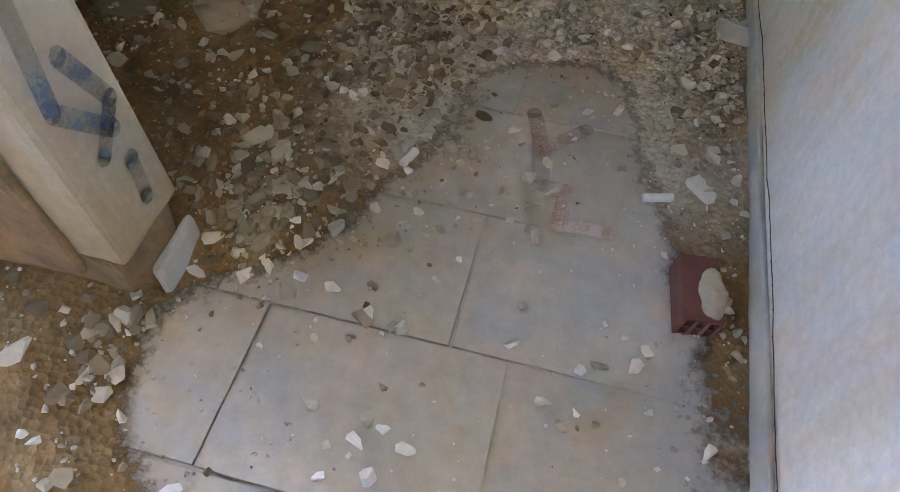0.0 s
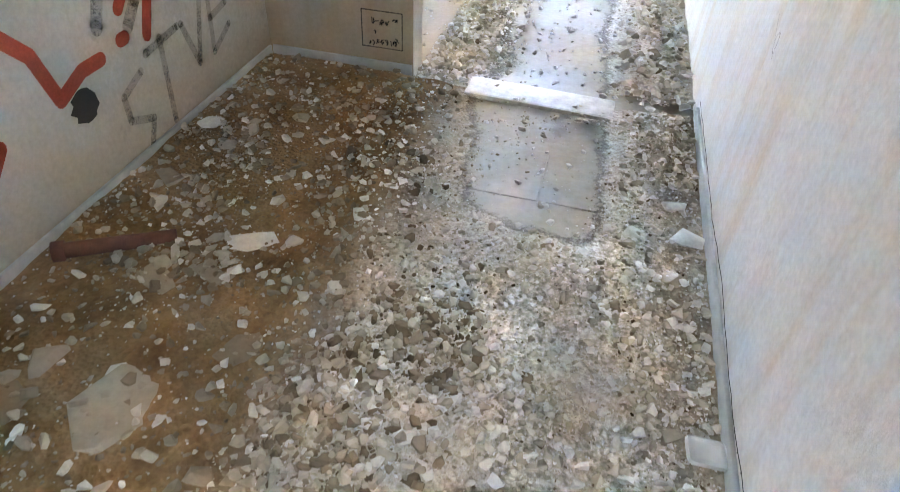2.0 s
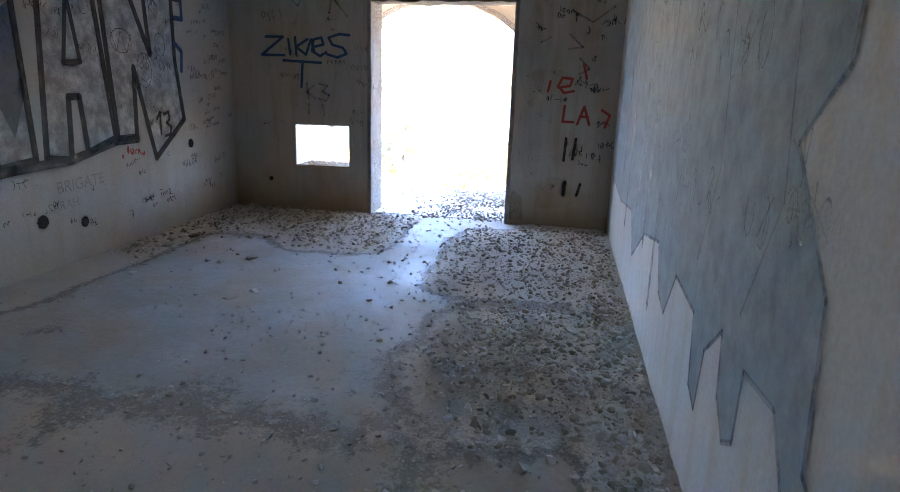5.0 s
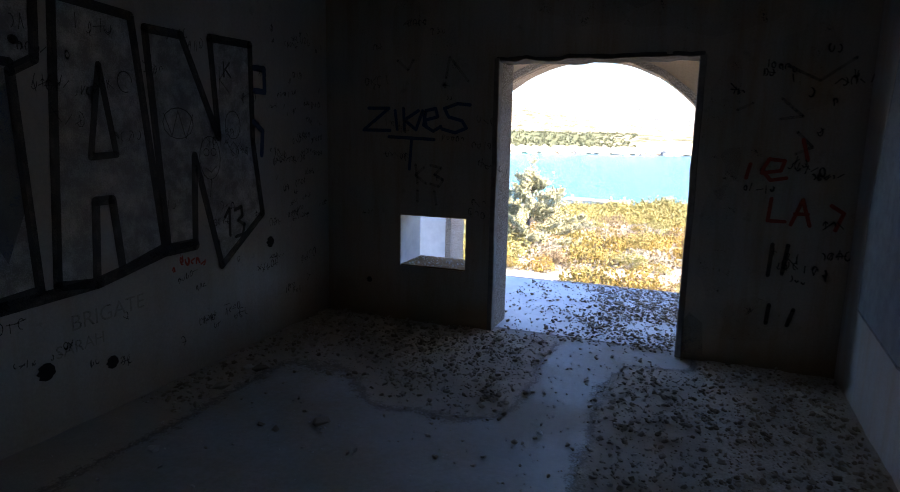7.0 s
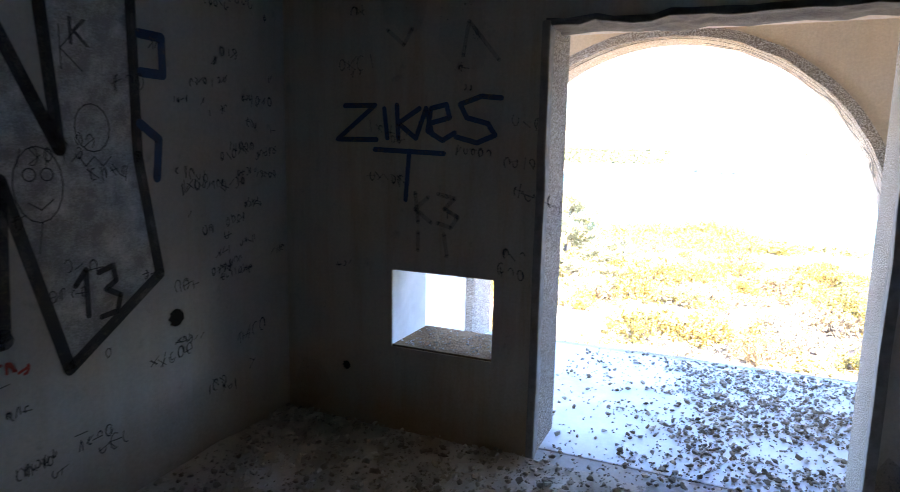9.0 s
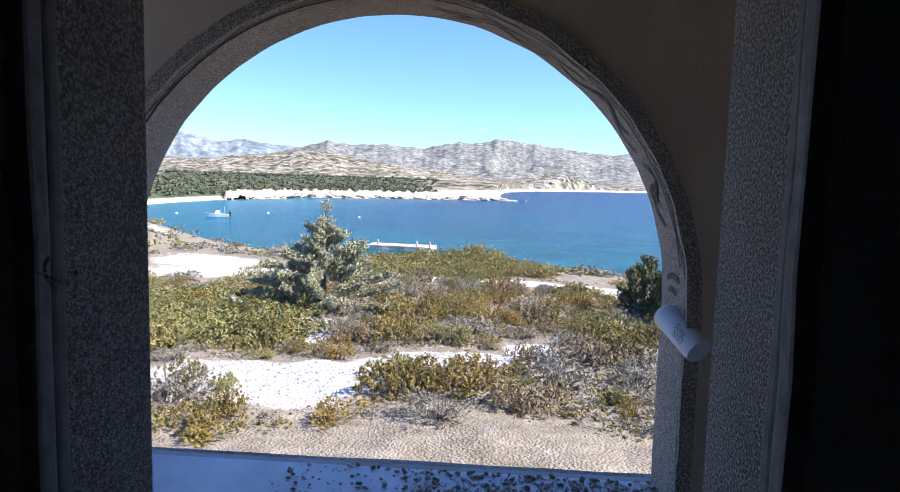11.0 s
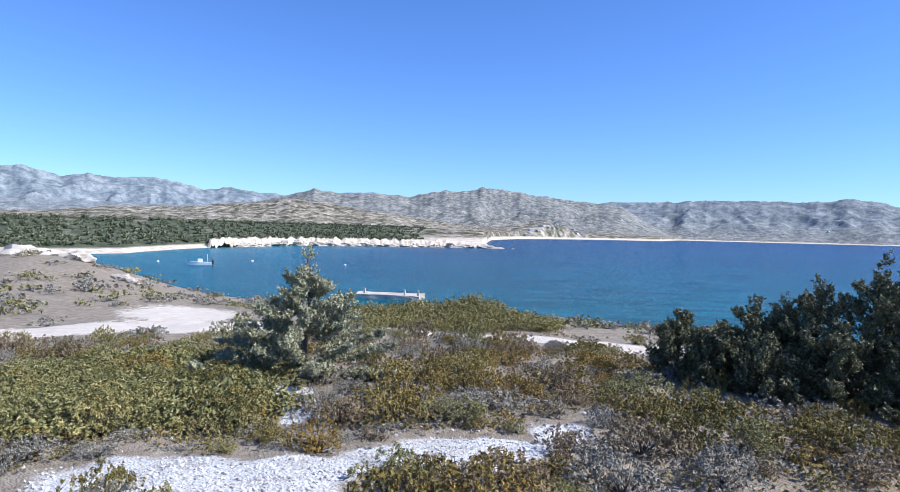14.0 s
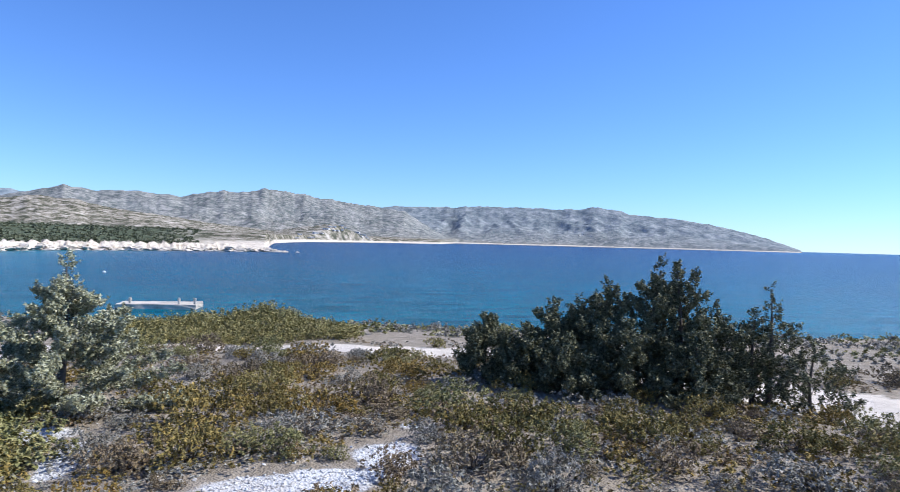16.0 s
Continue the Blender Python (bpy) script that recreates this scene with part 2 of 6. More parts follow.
def make_leaf(name, cols, warm=0.6):
    m = Nodes(name, 0.65, spec=0.25)
    c = m.ramp(m.island(), *[(i / (len(cols) - 1), c) for i, c in enumerate(cols)])
    tint = m.ramp(m.noise(0.9, 5, 0.65), (0.32, 0.62), (0.68, 1.0))
    c = m.mix(0.8, c, tint, "MULTIPLY")
    own = m.ramp(m.rand(), (0.0, (0.72, 0.78, 0.72)), (0.5, (1.0, 1.0, 1.0)), (1.0, (1.15, 0.95, 0.72)))
    m.colour(m.mix(warm, c, own, "MULTIPLY"))
    return m.mat


LEAF_GREEN = make_leaf("leaf_green", [(0.12, 0.122, 0.045), (0.25, 0.24, 0.085), (0.38, 0.345, 0.14), (0.52, 0.46, 0.22)])
LEAF_OLIVE = make_leaf("leaf_olive", [(0.10, 0.083, 0.030), (0.21, 0.178, 0.060), (0.33, 0.26, 0.078), (0.47, 0.34, 0.10)], 1.0)
LEAF_GREY = make_leaf("leaf_grey", [(0.135, 0.128, 0.10), (0.265, 0.25, 0.205), (0.40, 0.38, 0.315), (0.52, 0.495, 0.42)], 0.2)
LEAF_BROWN = make_leaf("leaf_brown", [(0.125, 0.092, 0.058), (0.24, 0.185, 0.12), (0.34, 0.27, 0.175), (0.42, 0.32, 0.165)], 0.4)
LEAF_JUNIPER = make_leaf("leaf_juniper", [(0.14, 0.145, 0.078), (0.32, 0.32, 0.185), (0.50, 0.49, 0.315), (0.66, 0.64, 0.45)], 0.0)
# Same juniper foliage, darkened so its backlit shade sits in the colour.
LEAF_BACKLIT = make_leaf("leaf_backlit_juniper", [(0.052, 0.056, 0.025), (0.115, 0.12, 0.058), (0.205, 0.20, 0.108), (0.37, 0.35, 0.20)], 0.0)
LEAF_WOOD = make_leaf("leaf_wood", [(0.10, 0.115, 0.065), (0.17, 0.19, 0.11), (0.26, 0.275, 0.17)], 0.0)
TWIG = plain("twig", (0.09, 0.075, 0.06), 0.9, 0.5, 20, 0)
BARK = plain("bark", (0.13, 0.105, 0.085), 0.95, 0.6, 25, 0.5)


def make_ground():
    """Dry coastal ground: pale sand and white gravel between litter."""
    m = Nodes("coastal_ground", 0.95, spec=0.2)
    litter = m.ramp(m.noise(3.0, 7, 0.7), (0.3, (0.19, 0.155, 0.11)), (0.6, (0.36, 0.305, 0.235)), (0.8, (0.52, 0.46, 0.38)))
    att = m.t.nodes.new("ShaderNodeAttribute")
    att.attribute_name = "bare"
    gravel = m.ramp(m.voronoi(28, None, "Color"), (0.0, (0.50, 0.49, 0.47)), (1.0, (0.80, 0.79, 0.78)))
    gravel = m.mix(m.ramp(m.noise(1.6, 6, 0.72), (0.45, 0.0), (0.68, 0.65)), gravel, (0.33, 0.275, 0.21))
    sand = m.ramp(m.noise(2.0, 6, 0.65), (0.3, (0.60, 0.52, 0.42)), (0.7, (0.76, 0.68, 0.58)))
    sep = m.t.nodes.new("ShaderNodeSeparateColor")
    m.link(att.outputs["Color"], sep.inputs[0])
    edge = m.math("ADD", m.math("MULTIPLY", m.noise(2.2, 6, 0.75), 1.1), -0.3)
    g = m.ramp(m.math("ADD", sep.outputs[0], edge), (0.55, 0.0), (0.7, 1.0))
    s = m.ramp(m.math("ADD", sep.outputs[1], edge), (0.55, 0.0), (0.7, 1.0))
    c = m.mix(s, litter, sand)
    c = m.mix(g, c, gravel)
    m.colour(c)
    m.bump(m.math("ADD", m.voronoi(28), m.noise(9, 6, 0.7)), 0.8, 0.03)
    return m.mat


GROUND = make_ground()


def make_sea():
    m = Nodes("sea_water", 0.12, spec=0.5)
    n = m.node("ShaderNodeVectorMath")
    n.operation = "LENGTH"
    m.link(m.scaled(1, 1, 0), n.inputs[0])
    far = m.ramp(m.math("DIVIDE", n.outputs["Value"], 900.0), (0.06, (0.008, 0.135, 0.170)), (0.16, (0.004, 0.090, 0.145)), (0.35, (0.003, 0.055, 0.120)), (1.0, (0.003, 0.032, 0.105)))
    shoal = m.ramp(m.noise(0.012, 4, 0.6), (0.45, 0.0), (0.7, 0.5))
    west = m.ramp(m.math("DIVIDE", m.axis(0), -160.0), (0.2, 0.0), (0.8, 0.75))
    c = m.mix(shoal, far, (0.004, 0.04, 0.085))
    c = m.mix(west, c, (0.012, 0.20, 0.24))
    # Light and dark of the waves painted into the water colour.
    c = m.mix(0.8, c, m.ramp(m.noise(0.22, 7, 0.7, m.scaled(0.35, 1.5, 1)), (0.36, 0.45), (0.62, 1.35)), "MULTIPLY")
    m.colour(c)
    rip = m.math("ADD", m.noise(0.9, 4, 0.6, m.scaled(0.6, 1.6, 1)), m.noise(0.12, 3, 0.6, m.scaled(0.5, 1.6, 1)))
    m.bump(rip, 0.8, 0.9)
    m.b.inputs["Roughness"].default_value = 0.22
    m.b.inputs["Specular IOR Level"].default_value = 0.06
    return m.mat


SEA = make_sea()


def make_hills():
    """Dry limestone hills: pale rock, maquis speckle, fields and beach low down, painted haze making them bluer far
    off.
    """
    m = Nodes("hill_ground", 1.0, spec=0.0)
    att = m.t.nodes.new("ShaderNodeAttribute")
    att.attribute_name = "cover"
    speck = m.ramp(m.noise(0.045, 8, 0.85), (0.45, (0.085, 0.09, 0.06)), (0.51, (0.30, 0.265, 0.20)), (0.60, (0.62, 0.56, 0.48)))
    big = m.ramp(m.noise(0.004, 6, 0.7), (0.35, 0.6), (0.7, 1.0))
    near = m.mix(0.75, speck, big, "MULTIPLY")
    # Aerial haze painted as a bluish base colour, mixed in by the red channel.
    haze_col = m.ramp(m.noise(0.012, 9, 0.82), (0.42, (0.125, 0.165, 0.195)), (0.50, (0.21, 0.25, 0.275)), (0.65, (0.42, 0.445, 0.455)))
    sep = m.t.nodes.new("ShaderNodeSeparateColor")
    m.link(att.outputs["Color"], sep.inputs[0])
    c = m.mix(sep.outputs[0], near, haze_col)
    c = m.mix(sep.outputs[1], c, m.ramp(m.noise(0.25, 6, 0.75), (0.35, (0.42, 0.34, 0.25)), (0.6, (0.74, 0.66, 0.55))))
    wood = m.ramp(m.noise(0.12, 6, 0.75), (0.35, (0.045, 0.06, 0.04)), (0.7, (0.13, 0.15, 0.095)))
    c = m.mix(sep.outputs[2], c, wood)
    m.colour(c)
    m.bump(m.noise(0.03, 7, 0.7), 0.4, 6.0)
    return m.mat


HILLS = make_hills()
ROCK_WHITE = plain("white_rock", (0.60, 0.53, 0.44), 0.95, 0.7, 0.6, 0)
HOUSE_WHITE = plain("house_white", (0.80, 0.79, 0.77), 0.8, 0.1, 0.5, 0)
BOAT_WHITE = plain("boat_white", (0.80, 0.80, 0.80), 0.4, 0.1, 2, 0)


# ---- building blocks ----
def mesh_of(name, bm, material, smooth=False):
    me = bpy.data.meshes.new(name)
    bm.to_mesh(me)
    bm.free()
    me.materials.append(material)
    if smooth:
        for p in me.polygons:
            p.use_smooth = True
    return me


def part(name, bm, material, parent=None, label="", smooth=False):
    ob = new(name, mesh_of(name, bm, material, smooth))
    if parent is not None:
        ob.parent = parent
    if label:
        tagged(ob, label)
    return ob


def arrays(name, verts, faces, material, parent=None, smooth=False):
    me = bpy.data.meshes.new(name)
    me.from_pydata(verts, [], faces)
    me.materials.append(material)
    if smooth:
        for p in me.polygons:
            p.use_smooth = True
    ob = new(name, me)
    if parent is not None:
        ob.parent = parent
    return ob


def add_box(bm, a, b, bevel=0.0):
    a, b = Vector(a), Vector(b)
    got = bmesh.ops.create_cube(bm, size=1.0, matrix=Matrix.Translation((a + b) / 2) @ Matrix.Diagonal((*(b - a), 1)))
    if bevel:
        edges = list({e for v in got["verts"] for e in v.link_edges})
        bmesh.ops.bevel(bm, geom=edges, offset=bevel, segments=2, affect="EDGES", profile=0.6)
    return got["verts"]


def block(name, a, b, material, parent=None, label="", bevel=0.0):
    bm = bmesh.new()
    add_box(bm, a, b, bevel)
    return part(name, bm, material, parent, label)


def slab_wall(name, material, boxes, label):
    """A wall of solid pieces butted end to end."""
    bm = bmesh.new()
    for a, b in boxes:
        add_box(bm, a, b)
    return tagged(part(name, bm, material), label, "wall", kind="structure")


# ---- structure: the ruin ----
XR, XL, YD, YD2, YA, YA2, TOP = 1.312, -2.91, 9.915, 10.36, 11.72, 12.13, 2.95
DX0, DX1, DTOP = -1.30, 0.237, 2.30
WX0, WX1, WZ0, WZ1 = -2.167, -1.542, 0.525, 0.972

PORCH_CONCRETE = plain("porch_concrete", (0.66, 0.66, 0.65), 0.5, 0.35, 3.0, 0.15)
floor = tagged(block("floor", (XL - 0.3, -2.6, -0.30), (XR + 0.3, YA2 + 0.02, 0.0), FLOOR), "worn grey concrete floor under dust and rubble", "floor", kind="structure")
ceiling = tagged(block("ceiling", (XL - 0.4, -2.8, TOP), (XR + 0.4, YA2 + 0.1, TOP + 0.25), CEILING), "stained grey plaster ceiling slab", "ceiling", kind="structure")
wall_east = slab_wall("wall_east", PLASTER_WHITE, [((XR, -2.4, 0), (XR + 0.25, YA, TOP))], "whitewashed plaster wall with rusty streaks and scratches")
wall_west = slab_wall("wall_west", PLASTER_GREY, [((XL - 0.25, 3.56, 0), (XL, YD2, TOP))], "grey plaster wall covered in large graffiti letters")
wall_back = slab_wall("wall_back", PLASTER_GREY, [((-2.2, -2.65, 0), (XR + 0.25, -2.4, TOP))], "plain plaster wall closing the first room")
wall_north = slab_wall("wall_north", PLASTER_OCHRE, [
    ((XL, YD, 0), (WX0, YD2, TOP)), ((WX1, YD, 0), (DX0, YD2, TOP)),
    ((WX0, YD, 0), (WX1, YD2, WZ0 - 0.012)), ((WX0, YD, WZ1), (WX1, YD2, TOP)),
    ((DX1, YD, 0), (XR, YD2, TOP)), ((DX0, YD, DTOP), (DX1, YD2, TOP))], "ochre stained plaster wall with graffiti and a doorway")
wall_stub = slab_wall("wall_stub", PLASTER_STUB, [((XL, 3.434, 0), (0.164, 3.56, TOP))], "stained plaster partition stub with scratched writing")
# Whiter skin paints in the light that falls on the partition's end.
block("wall_end", (0.164, 3.437, 0.0), (0.167, 3.557, TOP - 0.002), PLASTER_WHITE, wall_stub, "end face of the partition, whitened to look lit")
XH = -0.47
wall_recess = slab_wall("wall_recess", PLASTER_GREY, [((XH - 0.2, 1.03, 0), (XH, 3.434, TOP))], "pale plaster recess wall with red and grey graffiti")
# Unseen wall; its opening is added to let light into the first room.
wall_side = slab_wall("wall_side", PLASTER_GREY, [((-2.2, -2.4, 0), (-2.0, -1.0, TOP)), ((-2.2, -0.3, 0), (-2.0, 0.86, TOP)), ((-2.2, -1.0, 0), (-2.0, -0.3, 1.2)), ((-2.2, -1.0, 2.0), (-2.0, -0.3, TOP))], "unseen plain grey plaster side wall with an opening added for light")


# ---- arch wall ----
ACX, ACZ, AR = -0.892, 1.03, 1.477


def arch_wall():
    bm = bmesh.new()
    n = 48
    x0, x1 = XL - 0.25, XR + 0.25
    ring = [(ACX + AR * math.cos(math.pi * i / n), ACZ + AR * math.sin(math.pi * i / n)) for i in range(n + 1)]
    prof = [(ACX + AR, 0.0)] + ring + [(ACX - AR, 0.0)]
    loops = []
    for y in (YA, YA2):
        inner = [bm.verts.new((x, y, z)) for x, z in prof]
        outer = []
        for i, (x, z) in enumerate(prof):
            if i == 0:
                outer.append(bm.verts.new((x1, y, 0)))
            elif i == len(prof) - 1:
                outer.append(bm.verts.new((x0, y, 0)))
            else:
                a = math.pi * (i - 1) / n
                t = min(1e9 if abs(math.cos(a)) < 1e-6 else ((x1 - ACX) if math.cos(a) > 0 else (ACX - x0)) / abs(math.cos(a)), 1e9 if math.sin(a) < 1e-6 else (TOP - ACZ) / math.sin(a))
                outer.append(bm.verts.new((ACX + t * math.cos(a), y, ACZ + t * math.sin(a))))
        loops.append((inner, outer))
    for (inn, out), flip in zip(loops, (False, True)):
        for i in range(len(inn) - 1):
            f = [inn[i], inn[i + 1], out[i + 1], out[i]]
            bm.faces.new(f if flip else f[::-1])
    for i in range(len(prof) - 1):
        bm.faces.new([loops[0][0][i], loops[1][0][i], loops[1][0][i + 1], loops[0][0][i + 1]])
        bm.faces.new([loops[0][1][i], loops[0][1][i + 1], loops[1][1][i + 1], loops[1][1][i]])
    bmesh.ops.recalc_face_normals(bm, faces=bm.faces)
    return tagged(part("wall_arch", bm, PLASTER_PORCH), "porch wall with a round arch, sandy plaster", "wall", kind="structure")


wall_arch = arch_wall()
# ---- broken pier beside the walk ----
PIER_CORE = plain("pier_core", (0.26, 0.16, 0.09), 0.95, 0.6, 18, 0.7)


def rough_box(name, a, b, material, parent=None, cuts=6, amount=0.012, label="", seed=0.0):
    """A box with an uneven, chipped skin."""
    bm = bmesh.new()
    add_box(bm, a, b, 0.012)
    bmesh.ops.subdivide_edges(bm, edges=[e for e in bm.edges if e.calc_length() > 0.05], cuts=cuts, use_grid_fill=True)
    for v in bm.verts:
        d = noise.noise_vector(v.co * 9.0 + Vector((seed, seed, seed)))
        v.co += d * amount
    return part(name, bm, material, parent, label)


wall_pier = tagged(rough_box("wall_pier", (-0.75, 0.862, 0.15), (0.272, 1.032, TOP), PLASTER_OCHRE, None, 8, 0.006), "broken plaster wall end with blue spray marks", "wall", kind="structure")
rough_box("broken_base", (-0.75, 0.875, -0.02), (0.245, 1.02, 0.17), PIER_CORE, wall_pier, 6, 0.03, "brown exposed masonry base", 3.0)
rough_box("skirting_piece", (0.262, 0.90, 0.0), (0.28, 1.03, 0.085), SKIRTING, wall_pier, 2, 0.002, "grey skirting fragment")
rough_box("broken_face", (-0.75, 0.846, 0.12), (0.20, 0.866, 0.62), PIER_CORE, wall_pier, 8, 0.014, "brown wall core where plaster fell off", 5.0)

# ---- skirtings, threshold, reveals ----
def skirting(a, b, label):
    return tagged(block("baseboard", a, b, SKIRTING, bevel=0.004), label, "skirting", kind="structure")


skirting((XR - 0.012, -2.0, 0.0), (XR, 3.44, 0.07), "pale grey cement skirting along the white wall")
skirting((XH, 1.04, 0.0), (XH + 0.012, 3.42, 0.065), "dusty grey skirting along the recess wall")
skirting((XH + 0.012, 3.422, 0.0), (0.164, 3.434, 0.065), "dusty grey skirting under the partition stub")
sill = tagged(rough_box("threshold_slab", (-0.30, -0.08, 0.0), (0.30, 0.08, 0.030), MARBLE, None, 3, 0.002), "worn pale marble threshold slab lying on the floor", "threshold")
sill.matrix_world = pose(0.70, 3.43, -0.012, 0.5, 0.4, -2.0)

for x0, x1, nm in ((DX0, DX0 + 0.004, "left"), (DX1 - 0.004, DX1, "right")):
    block("door_reveal", (x0, YD + 0.10, 0.0), (x1, YD2 - 0.002, DTOP - 0.004), RENDER_ROUGH, wall_north, "rough pebbly render of the reveal")
for x0, x1 in ((DX0 - 0.03, DX0 + 0.018), (DX1 - 0.018, DX1 + 0.03)):
    rough_box("door_jamb", (x0, YD - 0.012, 0.0), (x1, YD + 0.045, DTOP), WOOD, wall_north, 10, 0.006, "weathered timber strip of the removed door frame", x0)
    rough_box("door_jamb_inner", (x0 + 0.008, YD + 0.055, 0.0), (x1 - 0.008, YD + 0.10, DTOP), WOOD, wall_north, 10, 0.006, "splintered inner jamb strip", x1)
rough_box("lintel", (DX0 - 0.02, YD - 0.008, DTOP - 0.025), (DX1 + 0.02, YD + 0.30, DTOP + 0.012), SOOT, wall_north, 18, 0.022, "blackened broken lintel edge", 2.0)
block("window_sill", (WX0, YD + 0.01, WZ0 - 0.012), (WX1, YD2 + 0.02, WZ0), DIRT, wall_north, "gravelly cement sill", bevel=0.003)
block("window_reveal", (WX0, YD + 0.006, WZ0), (WX0 + 0.004, YD2 - 0.004, WZ1 - 0.004), WHITEWASH, wall_north, "white painted reveal")
block("porch_lining", (XL + 0.001, YA - 0.006, 0.0), (ACX - AR - 0.06, YA, TOP - 0.01), WHITEWASH, wall_arch, "whitewashed inner face")


def arch_ring(name, r0, r1, y0, y1, material, label, jitter=0.0, foot=0.0):
    """A band that follows the arch and runs down both jambs."""
    bm = bmesh.new()
    n = 90
    pts = []
    for k in range(12):
        pts.append((1.0, 0.0, foot + (ACZ - foot) * k / 12))
    for i in range(n + 1):
        a = math.pi * i / n
        pts.append((math.cos(a), math.sin(a), None))
    for k in range(11, -1, -1):
        pts.append((-1.0, 0.0, foot + (ACZ - foot) * k / 12))
    rows = []
    for c, s, z in pts:
        j = jitter * noise.noise((c * 9, s * 9, (z or 0) * 7))
        row = []
        for r, y in ((r0, y0), (r0, y1), (r1, y1), (r1, y0)):
            rr = r + (j if r == min(r0, r1) else j * 0.5)
            row.append(bm.verts.new((ACX + rr * c, y + j * 0.3, z if z is not None else ACZ + rr * s)))
        rows.append(row)
    for a, b in zip(rows, rows[1:]):
        for k in range(4):
            bm.faces.new((a[k], b[k], b[(k + 1) % 4], a[(k + 1) % 4]))
    bm.faces.new(rows[0])
    bm.faces.new(rows[-1][::-1])
    bmesh.ops.recalc_face_normals(bm, faces=bm.faces)
    return part(name, bm, material, wall_arch, label)


arch_ring("arch_lining", AR - 0.006, AR + 0.02, YA + 0.012, YA2 + 0.006, RENDER_ROUGH, "pebbly grey render of the arch soffit", 0.006)
arch_ring("arch_moulding", AR - 0.004, AR + 0.065, YA - 0.022, YA + 0.012, RENDER_ROUGH, "cracked raised plaster band round the arch", 0.012)
rough_box("porch_edge", (XL - 0.2, YA2 - 0.02, -1.5), (XR + 0.25, YA2 + 0.10, -0.012), RENDER_ROUGH, floor, 14, 0.02, "broken concrete edge of the porch floor", 7.0)

# ---- floor tiles of the first room ----
def tile_mesh(w, d):
    bm = bmesh.new()
    add_box(bm, (-w / 2, -d / 2, 0.0), (w / 2, d / 2, 0.007), 0.0015)
    return mesh_of("tile", bm, FLOOR)


TILE_W, TILE_D = 0.44, 0.30
tile_data = tile_mesh(TILE_W - 0.005, TILE_D - 0.005)
tile_rng = random.Random(4)
for j in range(-2, 11):
    y = 0.93 - 0.30 / 2 + j * TILE_D
    off = 0.90 if j % 2 == 0 else 0.793
    for i in range(-2, 1):
        x = off + TILE_W / 2 + i * TILE_W
        if x + TILE_W / 2 > XR - 0.02 or y + TILE_D / 2 > 3.32:
            continue
        t = new("tile", tile_data)
        t.parent = floor
        t.matrix_world = pose(x, y, 0.001 + tile_rng.uniform(0, 0.0015), tile_rng.uniform(-.15, .15), tile_rng.uniform(-.15, .15), tile_rng.uniform(-.3, .3))


# ---- rubble ----
def step(a, b, v):
    t = min(1.0, max(0.0, (v - a) / (b - a)))
    return t * t * (3 - 2 * t)


def cover(x, y):
    """How thickly rubble covers the floor, 0 to 1."""
    c = 0.0
    if y < 3.44:
        edge = float(np.interp(y, [-2, 0.4, 0.6, 0.69, 0.95, 1.0, 1.05, 1.23, 1.4, 1.68, 1.78, 1.9, 2.4, 2.6, 2.85, 3.2, 3.4], [0.62, 0.58, 0.42, 0.30, 0.30, 0.42, 0.52, 0.60, 0.65, 0.71, 1.0, 1.5, 1.5, 0.62, 0.55, 0.50, 0.45]))
        c = max(c, 1 - step(edge - 0.20, edge + 0.06, x))
        side = float(np.interp(y, [0.4, 0.85, 1.05, 1.26, 1.44, 1.74], [1.25, 1.24, 1.20, 1.16, 1.10, 1.02]))
        c = max(c, step(side - 0.05, side + 0.09, x) * (0.6 + 0.4 * step(0.8, 1.6, y)))
        c = max(c, step(0.95, 1.1, x) * step(1.55, 1.8, y))
    elif y < YD:
        c = max(c, step(0.86, 1.12, x) * (0.95 if y < 6 else 0.75))
        c = max(c, 0.78 * (1 - step(0.15, 0.7, x)) * (1 - step(3.9, 6.6, y)))
        c = max(c, 1.25 - math.hypot((x - 0.62) / 0.62, (y - 6.35) / 1.0))
        c = max(c, 0.95 * (1 - step(-1.5, -0.95, x)) * step(8.3, 9.2, y))
        c = max(c, 0.7 * (1 - step(-2.75, -2.25, x)))
        c = max(c, 0.9 * step(-0.4, 0.1, x) * step(7.0, 7.8, y) * (1 - step(9.3, 9.8, y)) - 0.25 * abs(noise.noise((x * 2, y * 2, 9))))
        c = max(c, 0.85 * (1 - step(-0.9, -0.6, x)) * step(-1.9, -1.5, x) * step(8.0, 8.6, y))
        c = max(c, 0.85 * step(0.3, 0.5, x) * step(9.0, 9.5, y))
    else:
        c = max(c, 0.95 - 0.4 * abs(noise.noise((x * 1.5, y * 1.5, 5))) - 0.5 * (1 - step(-1.15, -0.75, x)))
    c += 0.22 * noise.noise((x * 2.6, y * 2.6, 1.7)) + 0.16 * noise.noise((x * 7, y * 7, 4.1))
    return max(0.0, min(1.0, c))


def dirt_height(x, y):
    c = cover(x, y)
    h = 0.045 * (c - 0.62) + 0.012 * noise.noise((x * 6, y * 6, 2)) * c + 0.006 * noise.noise((x * 25, y * 25, 6)) * c
    if y < 3.4 and x < 0.45:
        h += 0.012
    return h


